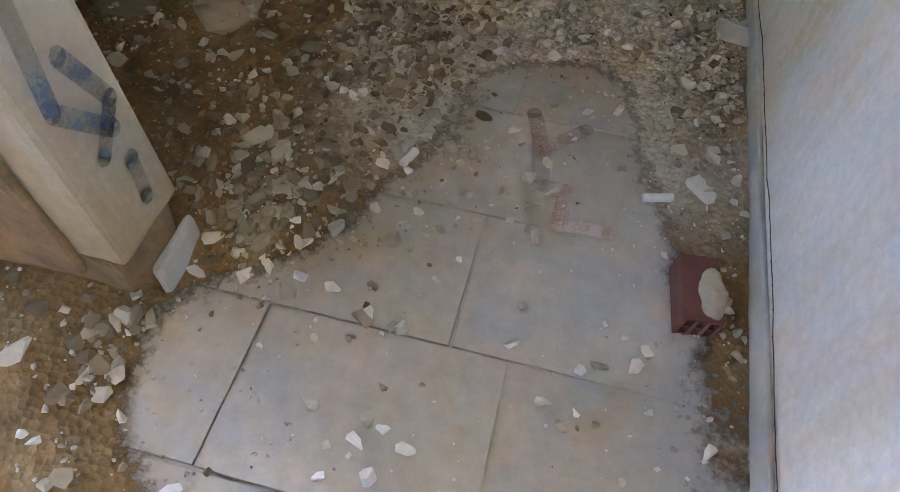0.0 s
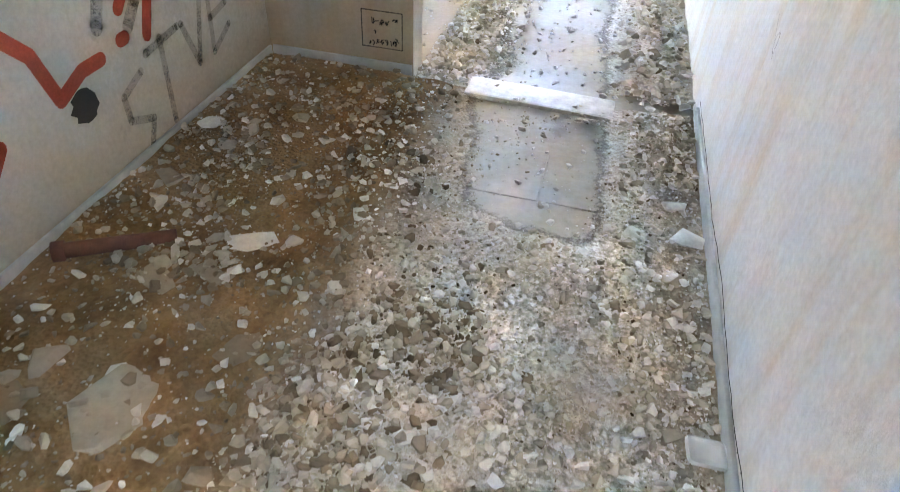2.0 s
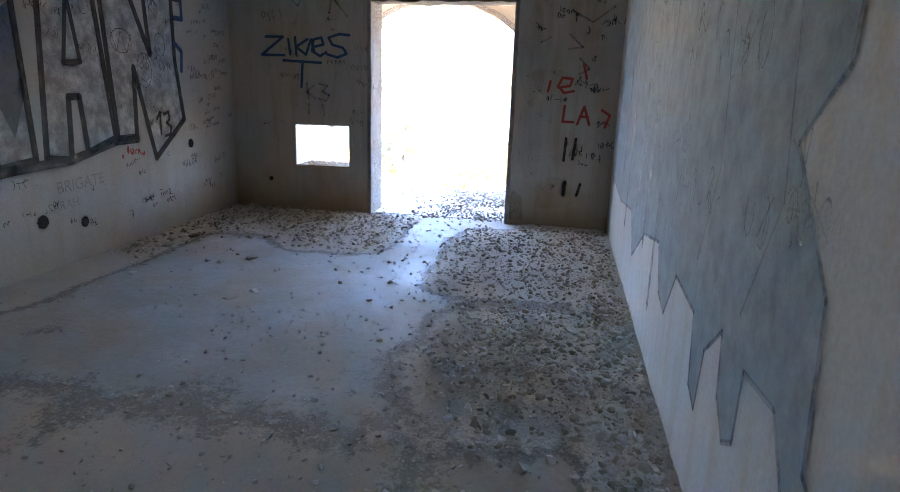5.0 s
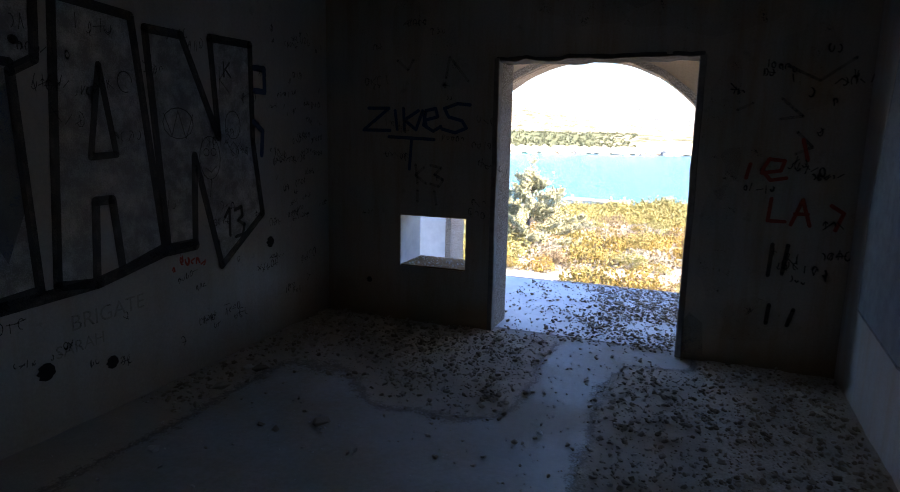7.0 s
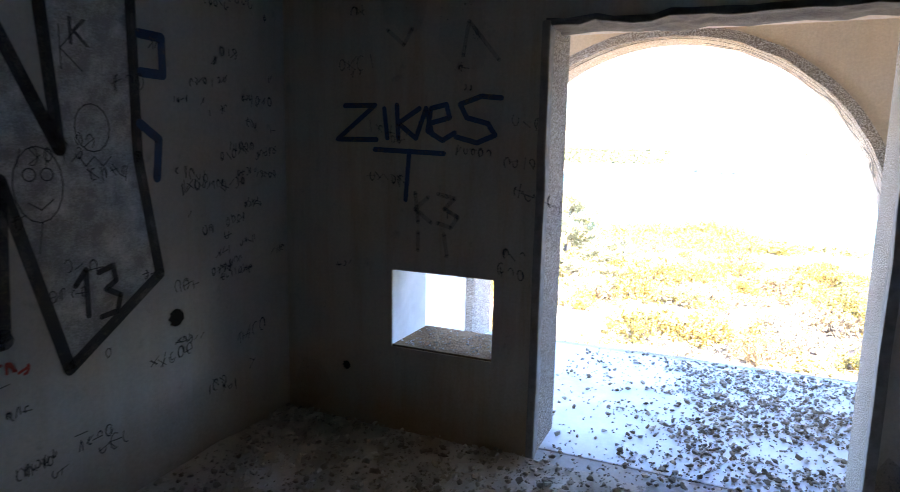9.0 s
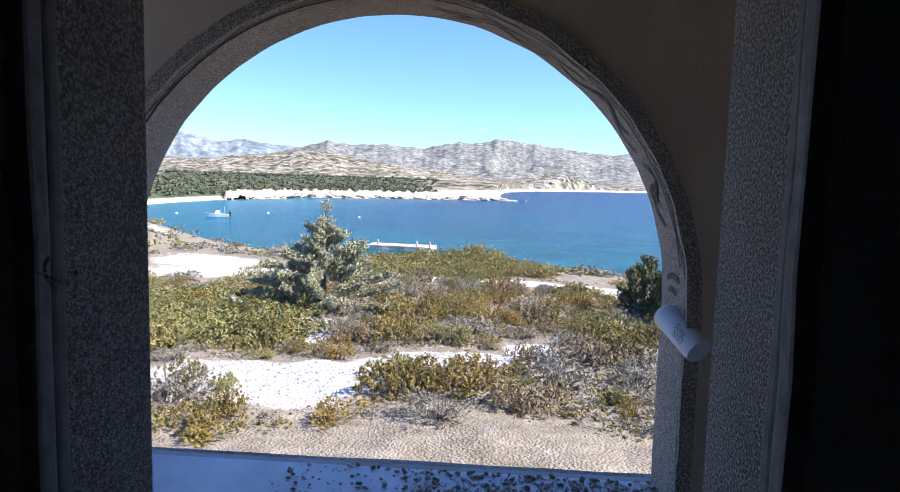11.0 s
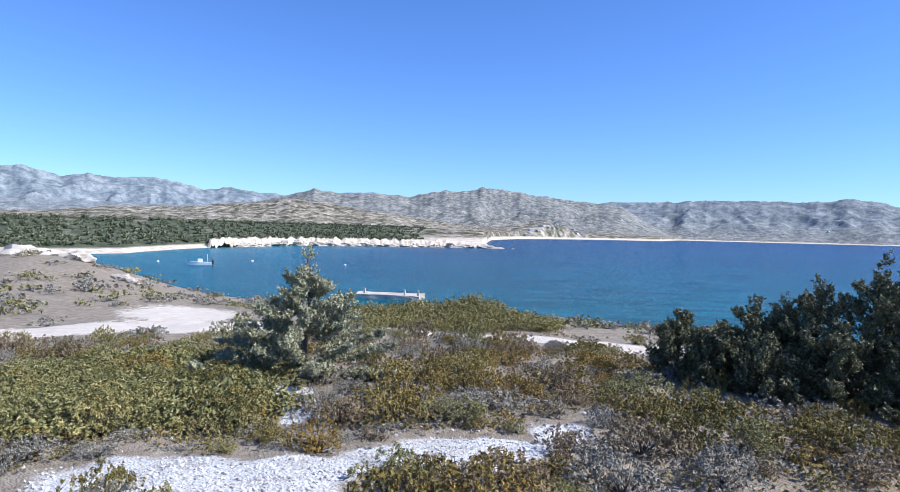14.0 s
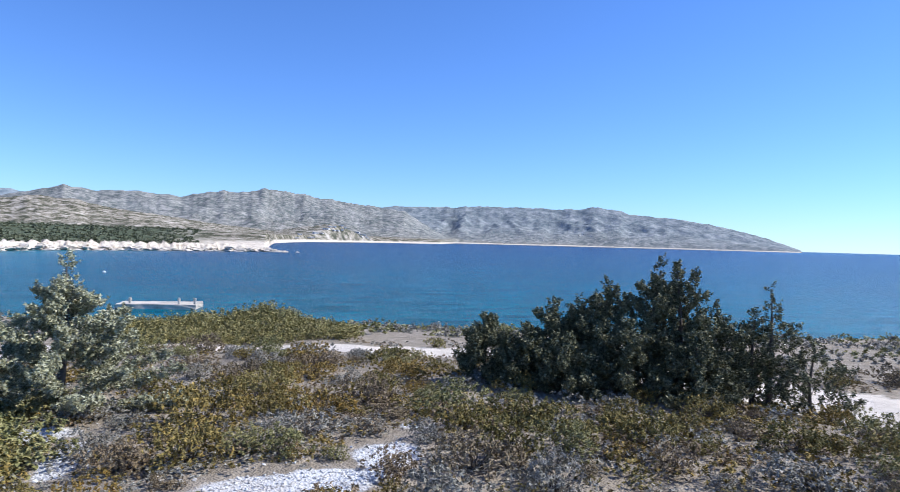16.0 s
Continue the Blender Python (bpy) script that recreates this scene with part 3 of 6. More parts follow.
def dirt_sheet(x0, x1, y0, y1, label, material, res=0.025):
    nx, ny = int((x1 - x0) / res), int((y1 - y0) / res)
    lift = 0.0105 if material is DIRT_FILM else 0.003
    verts, thick = [], []
    for j in range(ny + 1):
        for i in range(nx + 1):
            x, y = x0 + (x1 - x0) * i / nx, y0 + (y1 - y0) * j / ny
            verts.append((x, y, max(0.0, dirt_height(x, y)) + lift))
            thick.append(cover(x, y))
    faces = [(j * (nx + 1) + i, j * (nx + 1) + i + 1, (j + 1) * (nx + 1) + i + 1, (j + 1) * (nx + 1) + i) for j in range(ny) for i in range(nx)]
    grid = np.array(thick).reshape(ny + 1, nx + 1)
    for _ in range(int(0.35 / res)):
        pad = np.pad(grid, 1, mode="edge")
        grid = (pad[:-2, 1:-1] + pad[2:, 1:-1] + pad[1:-1, :-2] + pad[1:-1, 2:] + pad[1:-1, 1:-1]) / 5
    thick = grid.ravel()
    ob = arrays("dirt", verts, faces, material, smooth=True)
    att = ob.data.attributes.new("thick", "FLOAT", "POINT")
    att.data.foreach_set("value", np.array(thick, dtype=np.float32))
    chalky = ob.data.attributes.new("chalk", "FLOAT", "POINT")
    chalky.data.foreach_set("value", np.array([step(0.22, 0.60, v[0]) * step(1.15, 1.5, v[1]) * (1 - 0.5 * step(1.1, 1.25, v[0])) for v in verts], dtype=np.float32))
    return tagged(ob, label, "dirt", kind="stuff")


dirt_sheet(XH + 0.002, XR - 0.013, -1.5, 3.42, "brown earth and plaster dust spread over the tiles", DIRT_FILM)
dirt_sheet(-2.0, XH, -1.5, 0.84, "brown earth drift beside the broken pier", DIRT_FILM, 0.05)
dirt_sheet(XL, XR, 3.57, YD - 0.02, "thin brown dust drifts on the concrete floor", DUST_FILM, 0.035)
rough_box("porch_screed", (XL, YD2 - 0.3, -0.02), (XR, YA2 - 0.04, 0.006), PORCH_CONCRETE, floor, 10, 0.002, "pale cement screed of the porch")


def chunk(seed):
    """A broken stone: corners of a block, jittered and chipped."""
    r = np.random.RandomState(seed)
    bm = bmesh.new()
    pts = r.uniform(-1, 1, (13, 3))
    pts /= np.maximum(1e-3, np.linalg.norm(pts, axis=1, keepdims=True)) ** 0.75
    pts *= np.array([1.0, 0.8, 0.55]) * r.uniform(0.8, 1.2, 3)
    for p in pts:
        bm.verts.new(p * 0.5)
    got = bmesh.ops.convex_hull(bm, input=bm.verts)
    bmesh.ops.delete(bm, geom=[g for g in got["geom_interior"] if isinstance(g, bmesh.types.BMVert)], context="VERTS")
    bmesh.ops.triangulate(bm, faces=bm.faces)
    bm.verts.index_update()
    v = np.array([x.co[:] for x in bm.verts])
    f = np.array([[q.index for q in p.verts] for p in bm.faces])
    bm.free()
    return v, f


CHUNKS = [chunk(i) for i in range(14)]
rub = np.random.RandomState(11)


def spin(rs, tilt=0.5):
    return np.array(Euler((rs.uniform(-tilt, tilt), rs.uniform(-tilt, tilt), rs.uniform(0, 6.28))).to_matrix())


def gravel(count, x0, x1, y0, y1, smin, smax, label, power=1.6, floor_z=None, weight=cover, material=None):
    vs, fs, n = [], [], 0
    made = 0
    tries = 0
    while made < count and tries < count * 30:
        tries += 1
        x, y = rub.uniform(x0, x1), rub.uniform(y0, y1)
        c = weight(x, y)
        clump = 0.35 + 0.9 * step(-0.15, 0.3, noise.noise((x * 3.1, y * 3.1, 8.0))) if y < 3.4 else 1.0
        if rub.rand() > c ** power * clump + 0.03:
            continue
        s = smin * (smax / smin) ** (rub.rand() ** 2.2)
        v, f = CHUNKS[rub.randint(len(CHUNKS))]
        base = floor_z(x, y) if floor_z else max(0.0, dirt_height(x, y)) + (0.010 if y < 3.4 else 0.003)
        w = (v * s) @ spin(rub).T + (x, y, base + s * 0.16)
        vs.append(w)
        fs.append(f + n)
        n += len(v)
        made += 1
    me = bpy.data.meshes.new("gravel")
    me.from_pydata(np.concatenate(vs).tolist(), [], np.concatenate(fs).tolist())
    me.materials.append(material or STONE_PALE)
    return tagged(new("gravel", me), label, "rubble", kind="stuff")


gravel(9500, XH + 0.02, XR - 0.02, 0.2, 3.42, 0.005, 0.040, "loose pale plaster rubble on tiles", weight=lambda x, y: cover(x, y) * (0.12 + 0.88 * step(0.2, 0.7, x)) * (0.4 + 0.6 * step(1.2, 1.8, y)))
gravel(4500, XH + 0.02, 0.7, 0.6, 3.42, 0.006, 0.045, "loose brown stone rubble on earth", weight=lambda x, y: cover(x, y) * max(step(0.0, 0.4, x), step(1.9, 2.4, y), 0.25), material=STONE)
gravel(1500, -0.9, 0.28, 0.3, 0.86, 0.008, 0.055, "brown stone rubble beside the broken pier", 1.0, lambda x, y: 0.014, lambda x, y: step(0.45, 0.75, y) * (0.4 + 0.6 * step(-0.6, -0.1, x)), material=STONE)
def pile(x, y):
    return max(0.0, 1.1 - math.hypot((x - 0.62) / 0.60, (y - 6.35) / 0.95))


gravel(3000, 0.7, XR - 0.01, 3.5, 7.6, 0.010, 0.065, "pale plaster rubble along the foot of the white wall", weight=lambda x, y: step(0.82, 1.2, x))
gravel(1700, 0.17, 0.75, 3.45, 5.2, 0.010, 0.055, "pale rubble beside the partition stub", weight=lambda x, y: (1 - step(0.2, 0.65, x)) * (1 - step(3.9, 5.2, y)))
gravel(900, -1.2, 0.6, 3.7, 6.8, 0.008, 0.04, "scattered pale chips on the dusty concrete", 1.0, weight=lambda x, y: 0.8 * (1 - step(0.1, 0.6, x)))
gravel(2600, 0.0, XR - 0.02, 5.3, 7.4, 0.012, 0.06, "heap of broken plaster on the concrete", weight=pile, floor_z=lambda x, y: 0.003 + 0.035 * pile(x, y) * rub.rand())
gravel(1600, XL + 0.03, XR - 0.02, 3.6, YD - 0.02, 0.006, 0.03, "fine stones strewn over the concrete", weight=lambda x, y: 0.4)
gravel(4200, XL + 0.03, -0.5, 7.6, YD - 0.02, 0.010, 0.055, "brown rubble drift along the far wall", material=STONE_MID, floor_z=lambda x, y: max(0.003, dirt_height(x, y) + 0.02 * rub.rand() * cover(x, y)))
gravel(4200, -0.5, XR - 0.02, 7.0, YD - 0.02, 0.010, 0.055, "brown rubble drift before the doorway", material=STONE_MID)
gravel(6500, -1.5, 0.9, YD, YA2 - 0.05, 0.010, 0.05, "rubble scattered over the porch floor", 1.2, lambda x, y: 0.009, lambda x, y: max(0.0, cover(x, y) * (0.35 + 0.65 * step(-1.0, -0.4, x)) * (1 - 0.6 * step(-0.1, 0.25, noise.noise((x * 1.7, y * 2.4, 3))))), STONE)
gravel(260, WX0 + 0.02, WX1 - 0.02, YD + 0.03, YD2, 0.006, 0.02, "fine gravel on the window sill", 0.0, lambda x, y: WZ0, lambda x, y: 1.0)


gravel(5200, XH + 0.02, XR - 0.02, 0.45, 3.42, 0.004, 0.017, "fine brown grit spreading over the tiles", 1.0, weight=lambda x, y: 0.75 * step(0.02, 0.75, max(cover(x, y), cover(x - 0.10, y), cover(x + 0.06, y), cover(x, y + 0.1))), material=STONE)
gravel(7000, 0.3, XR - 0.03, 1.2, 3.3, 0.004, 0.014, "fine pale plaster grit between the stones", 1.0, weight=lambda x, y: cover(x, y) * step(0.3, 0.6, x) * step(1.2, 1.6, y))
gravel(2200, XH + 0.02, 0.75, 0.8, 2.2, 0.012, 0.05, "brown stone rubble clusters on earth", weight=lambda x, y: cover(x, y) * max(step(0.1, 0.4, x), step(1.9, 2.3, y), 0.2), material=STONE)


def sharp_piece(name, x, y, size, flat, material, label, seed, z=None, turn=None, group="rubble pieces"):
    """One larger broken piece as a thing of its own."""
    r = np.random.RandomState(seed)
    v, f = chunk(100 + seed)
    w = (v * np.array([1, 1, flat]) * size)
    me = bpy.data.meshes.new(name)
    me.from_pydata(w.tolist(), [], f.tolist())
    me.materials.append(material)
    ob = tagged(new(name, me), label, "rubble", group)
    low = float(w[:, 2].min())
    base = max(0.008, dirt_height(x, y) + 0.006) if z is None else z
    ob.matrix_world = pose(x, y, base - low - 0.004, r.uniform(-4, 4), r.uniform(-4, 4), r.uniform(0, 360) if turn is None else turn)
    return ob


BIG = [(1.222, 1.763, .10, .35), (1.154, 1.619, .06, .6), (0.28, 1.281, .09, .5), (1.134, 3.456, .06, .7), (1.169, 3.086, .10, .35),
       (-0.099, 2.922, .09, .5), (-0.238, 2.803, .10, .5), (0.288, 2.984, .055, .7), (1.21, 1.40, .075, .4), (1.16, 1.50, .055, .5),
       (0.20, 0.80, .09, .4), (0.30, 0.96, .05, .6), (0.10, 0.72, .08, .5), (-0.05, 0.66, .10, .45), (0.42, 1.00, .045, .7), (0.47, 1.07, .04, .8),
       (0.05, 2.25, .14, .3), (0.20, 1.90, .17, .22), (-0.12, 2.05, .16, .25), (-0.20, 1.75, .13, .3), (0.30, 2.45, .09, .4), (-0.30, 2.35, .10, .4),
       (1.20, 2.45, .11, .6), (1.10, 2.62, .10, .5), (1.22, 2.80, .09, .6), (1.05, 2.30, .07, .6), (0.55, 1.30, .05, .7), (0.62, 1.42, .045, .7), (0.44, 1.47, .055, .6),
       (1.20, 4.6, .08, .7), (1.22, 5.2, .10, .6), (1.15, 4.0, .09, .6), (1.10, 5.9, .12, .3), (1.20, 6.89, .07, .8), (-1.55, 9.65, .17, .4), (-2.55, 8.0, .12, .5), (-2.6, 8.35, .10, .6),
       (-1.35, 6.9, .12, .5), (-1.25, 7.05, .09, .6), (-0.75, 7.4, .05, .7), (-0.45, 8.2, .06, .6), (0.15, 7.6, .08, .4), (0.45, 4.3, .07, .5), (0.35, 3.9, .08, .5), (0.30, 4.9, .06, .6),
       (0.03, 1.68, .27, .16), (-0.22, 1.60, .22, .18), (0.0, 2.10, .15, .3), (-0.39, 2.79, .12, .5), (-0.33, 2.44, .13, .4), (-0.27, 2.68, .10, .4), (-0.28, 2.15, .11, .35), (0.34, 2.16, .07, .6), (1.02, 2.65, .05, .8), (1.25, 2.64, .13, .4), (1.19, 1.94, .07, .6), (0.39, 0.97, .045, .7), (-1.1, 9.75, .16, .35), (-2.5, 8.35, .14, .6), (-1.66, 7.82, .13, .5), (-2.3, 7.2, .10, .5)]
for i, (x, y, s, fl) in enumerate(BIG):
    pale = i % 3 != 1 and x > 0.25 or i % 4 == 0
    sharp_piece("plaster_chunk" if pale else "stone", x, y, s, fl, PLASTER_CHIP if pale else STONE_ONE,
                "pale broken plaster chunk lying in the rubble" if pale else "brown broken stone lying in the rubble", i)

more = np.random.RandomState(5)
for i in range(110):
    for _ in range(40):
        x, y = more.uniform(XH + 0.05, XR - 0.05), more.uniform(0.5, 5.2)
        if y > 3.4 and x < 0.25:
            continue
        if more.rand() < cover(x, y) ** 2:
            break
    pale = more.rand() < (0.7 if x > 0.6 else 0.2)
    sharp_piece("plaster_chunk" if pale else "stone", x, y, more.uniform(0.035, 0.075), more.uniform(0.4, 0.9), PLASTER_CHIP if pale else STONE_ONE,
                "small pale plaster chunk on the littered floor" if pale else "small brown stone on the littered floor", 200 + i)


def hollow_brick(x, y, turn):
    """A broken hollow clay brick with mortar stuck on it."""
    ob = tagged(new("hollow_brick"), "broken dark red hollow clay brick with mortar", "brick")
    w, d, h, q = 0.070, 0.135, 0.058, 0.007
    nx, nz = 3, 2
    for k in range(nx + 1):
        xx = -w / 2 + (w - q) * k / nx
        block("brick_web", (xx, -d / 2, 0), (xx + q, d / 2, h), BRICK_RED, ob)
    for k in range(nz + 1):
        zz = (h - q) * k / nz
        for p in range(nx):
            xa = -w / 2 + (w - q) * p / nx + q
            block("brick_rib", (xa, -d / 2 + 0.001, zz + 0.0005), (xa + (w - q) / nx - q, d / 2 - 0.001, zz + q - 0.0005), BRICK_RED, ob)
    bm = bmesh.new()
    bmesh.ops.create_icosphere(bm, subdivisions=3, radius=1.0, matrix=Matrix.Translation((0.018, -0.01, h)) @ Matrix.Diagonal((0.026, 0.05, 0.014, 1)))
    for v in bm.verts:
        v.co += noise.noise_vector(v.co * 60) * 0.007
    part("mortar", bm, STONE_ONE, ob, "crumbling pale mortar", True)
    ob.matrix_world = pose(x, y, 0.010, 2, 3, turn)
    return ob


hollow_brick(1.195, 1.13, 6)
tile_piece = tagged(rough_box("broken_tile", (-0.045, -0.03, 0), (0.045, 0.03, 0.012), WHITE_TILE, None, 2, 0.002), "broken white glazed tile leaning on the skirting", "tile")
tile_piece.matrix_world = pose(1.255, 1.905, 0.05, 8, 14, 10)
for px, py, rz, ln in ((0.60, 1.33, 70, 0.05), (1.12, 1.36, 15, 0.06)):
    bm = bmesh.new()
    bmesh.ops.create_cone(bm, segments=14, radius1=0.009, radius2=0.009, depth=ln, cap_ends=True, matrix=pose(0, 0, 0, 0, 90, 0))
    ob = tagged(part("plastic_tube", bm, WHITE_TILE), "short white plastic conduit offcut in the rubble", "tube")
    ob.matrix_world = pose(px, py, max(0.017, dirt_height(px, py) + 0.014), 0, 0, rz)
bm = bmesh.new()
bmesh.ops.create_cone(bm, segments=16, radius1=0.022, radius2=0.020, depth=0.30, cap_ends=True, matrix=pose(0, 0, 0, 0, 90, 0))
bmesh.ops.create_cone(bm, segments=16, radius1=0.028, radius2=0.028, depth=0.03, cap_ends=True, matrix=pose(-0.14, 0, 0, 0, 90, 0))
rusty = tagged(part("rusty_pipe", bm, RUST, smooth=True), "short rusty iron pipe lying on the earth", "pipe")
rusty.matrix_world = pose(-0.28, 2.13, 0.05, 0, 4, 35)


# ---- drain pipe in the arch jamb ----
def drain_pipe():
    ob = tagged(new("drain_pipe"), "short white plastic drain pipe stuck on the arch jamb", "pipe")
    bm = bmesh.new()
    r, ln = 0.066, 0.27
    ring = []
    for z, q in ((0, r), (ln, r), (ln + 0.012, r * 0.9), (ln + 0.020, r * 0.6), (ln + 0.022, 0.001)):
        ring.append([bm.verts.new((q * math.cos(2 * math.pi * i / 32), q * math.sin(2 * math.pi * i / 32), z)) for i in range(32)])
    for a, b in zip(ring, ring[1:]):
        for i in range(32):
            bm.faces.new((a[i], a[(i + 1) % 32], b[(i + 1) % 32], b[i]))
    part("tube", bm, PVC, ob, smooth=True)
    bm = bmesh.new()
    bmesh.ops.create_cone(bm, segments=32, radius1=r * 0.97, radius2=r * 0.97, depth=0.004, cap_ends=True, matrix=Matrix.Translation((0, 0, 0)))
    part("end_cap", bm, PVC, ob)
    a, b = Vector((0.635, 11.655, 0.86)), Vector((0.52, 11.90, 1.0))
    ob.matrix_world = Matrix.Translation(a) @ (b - a).to_track_quat("Z", "Y").to_matrix().to_4x4()
    return ob, r


pipe_thing, PIPE_R = drain_pipe()


# ---- graffiti ----
def strokes(name, lines, width, material, wall, place, label="", z=0.003):
    """Flat paint ribbons along polylines; place(u, v, off) gives the point on the wall."""
    bm = bmesh.new()
    base, k0 = z, 0
    for line in lines:
        k0 += 1
        z = base + (k0 % 5) * 0.0004
        for (a, b), (c, d) in zip(line, line[1:]):
            ln = math.hypot(c - a, d - b) or 1e-6
            ox, oz = -(d - b) / ln * width / 2, (c - a) / ln * width / 2
            bm.faces.new([bm.verts.new(place(u, v, z)) for u, v in ((a - ox, b - oz), (c - ox, d - oz), (c + ox, d + oz), (a + ox, b + oz))])
        z += 0.0002
        for a, b in line:
            bm.faces.new([bm.verts.new(place(a + width / 2 * math.cos(k * math.pi / 5), b + width / 2 * math.sin(k * math.pi / 5), z)) for k in range(10)])
            z = z + 0.00005 if z < base + 0.0022 else base + 0.0002
    return part(name, bm, material, wall, label)


from mathutils.geometry import tessellate_polygon


def filled(name, outline, material, wall, place, label="", z=0.002):
    bm = bmesh.new()
    verts = [bm.verts.new(place(u, v, z)) for u, v in outline]
    for tri in tessellate_polygon([[Vector((u, v, 0.0)) for u, v in outline]]):
        bm.faces.new([verts[k] for k in tri])
    return part(name, bm, material, wall, label)


def on_west(u, v, off):
    return (XL + off, u, v)


def on_north(u, v, off):
    return (u, YD - off, v)


def on_east(u, v, off):
    return (XR - off, u, v)


def on_stub(u, v, off):
    return (u, 3.434 - off, v)


def on_recess(u, v, off):
    return (XH + off, u, v)


def on_pier(u, v, off):
    return (0.279 + off, u, v)


def closed(p):
    return p + [p[0]]


LA = [(7.20, 0.83), (7.30, 2.36), (7.79, 2.33), (7.95, 0.93), (7.62, 0.84), (7.58, 1.27), (7.47, 1.27), (7.44, 0.80)]
LN = [(7.89, 2.28), (8.18, 2.28), (8.49, 1.63), (8.44, 2.30), (8.86, 2.31), (8.86, 1.6), (8.95, 1.04), (8.47, 0.71), (8.25, 1.51), (8.22, 0.92), (7.98, 0.92)]
LT = [(6.25, 2.32), (6.28, 2.05), (6.62, 1.95), (6.78, 0.80), (7.10, 0.83), (7.05, 1.95), (7.18, 2.02), (7.20, 2.36)]
for nm, pts in (("letter_a_fill", LA), ("letter_n_fill", LN), ("letter_t_fill", LT)):
    filled("letter_fill", pts, PAINT_WHITE, wall_west, on_west, "whitish spray filling of a big letter")
    strokes("letter_outline", [closed(pts)], 0.055, PAINT_BLACK, wall_west, on_west, "thick black spray outline")
strokes("letter_outline", [closed([(7.55, 2.03), (7.46, 1.52), (7.63, 1.53)])], 0.04, PAINT_BLACK, wall_west, on_west, "", 0.004)
strokes("underline", [[(5.6, 0.70), (6.4, 0.74), (6.9, 0.78), (7.45, 0.80), (7.95, 0.90), (8.22, 0.90)]], 0.07, PAINT_BLACK, wall_west, on_west, "black shadow line below the letters", 0.005)
strokes("letter_shadow", [[(8.90, 2.15), (9.02, 2.15), (9.02, 1.98), (8.90, 1.98)], [(8.88, 1.75), (8.98, 1.68), (8.96, 1.5)]], 0.045, PAINT_BLUE, wall_west, on_west, "dark blue spray behind the letters")
strokes("number", [[(8.52, 1.06), (8.57, 1.12), (8.57, 0.92)], [(8.63, 1.10), (8.70, 1.12), (8.71, 1.05), (8.66, 1.02), (8.73, 0.98), (8.71, 0.91), (8.63, 0.90)], [(8.785, 0.915), (8.79, 0.915)]], 0.026, PAINT_BLACK, wall_west, on_west, "black painted number 13")
filled("blue_patch", [(6.82, 1.75), (7.04, 1.9), (7.08, 1.3), (6.95, 1.0), (6.86, 1.2)], PAINT_FADED_BLUE, wall_west, on_west, "faded dark blue spray filling", 0.0024)
strokes("tag", [[(6.62, 2.04), (6.62, 2.22), (6.74, 2.22), (6.74, 2.13), (6.62, 2.13)], [(6.84, 2.03), (6.84, 2.21)], [(6.84, 2.12), (6.98, 2.12)], [(6.98, 2.02), (6.98, 2.21)], [(7.075, 2.10), (7.085, 2.10)], [(6.40, 2.02), (6.70, 2.0), (7.05, 1.99)]], 0.045, PAINT_BLACK, wall_west, on_west, "black sprayed capitals", 0.0046)


def loop_mark(u, v, ru, rv, turns=1.0, n=16):
    return [(u + ru * math.cos(6.283 * turns * k / n), v + rv * math.sin(6.283 * turns * k / n)) for k in range(n + 1)]


strokes("scribble", [loop_mark(8.395, 1.49, 0.10, 0.15), loop_mark(8.36, 1.53, 0.025, 0.025), loop_mark(8.43, 1.53, 0.025, 0.025), [(8.35, 1.42), (8.40, 1.39), (8.45, 1.43)], [(8.40, 1.34), (8.38, 1.22)], loop_mark(8.64, 1.72, 0.08, 0.10),
                     [(8.57, 1.60), (8.60, 1.56), (8.64, 1.60), (8.68, 1.56), (8.72, 1.60)], [(8.52, 2.12), (8.52, 1.95)], [(8.60, 2.12), (8.52, 2.03), (8.61, 1.95)], loop_mark(8.12, 1.72, 0.13, 0.10, 1.3), [(8.0, 1.78), (8.06, 1.64), (8.12, 1.80), (8.18, 1.62), (8.25, 1.78)], loop_mark(7.72, 1.95, 0.05, 0.06, 0.8)], 0.006, PEN, wall_west, on_west, "thin black pen doodles", 0.0048)
scr = random.Random(8)


def ragged(u, v, ru, rv, seed, n=28):
    """An uneven patch outline."""
    out = []
    for k in range(n):
        a = 6.283 * k / n
        q = 1 + 0.45 * noise.noise((math.cos(a) * 1.7 + seed, math.sin(a) * 1.7, seed))
        out.append((u + ru * q * math.cos(a), v + rv * q * math.sin(a)))
    return out


for k, (u, v, ru, rv) in enumerate(((0.42, 1.75, 0.13, 0.45), (0.45, 0.95, 0.14, 0.4), (0.95, 2.2, 0.22, 0.3), (0.75, 0.35, 0.3, 0.16), (0.62, 1.5, 0.2, 0.14), (0.15, 2.66, 0.55, 0.20), (-0.6, 2.68, 0.4, 0.16), (-2.1, 2.55, 0.16, 0.28), (-1.75, 2.3, 0.12, 0.3), (-2.72, 0.2, 0.12, 0.14))):
    filled("mould_patch", ragged(u, v, ru, rv, 3.1 * k + 1), PAINT_SOOT, wall_north, on_north, "black mould and soot stain", 0.0016 + 0.0001 * k)



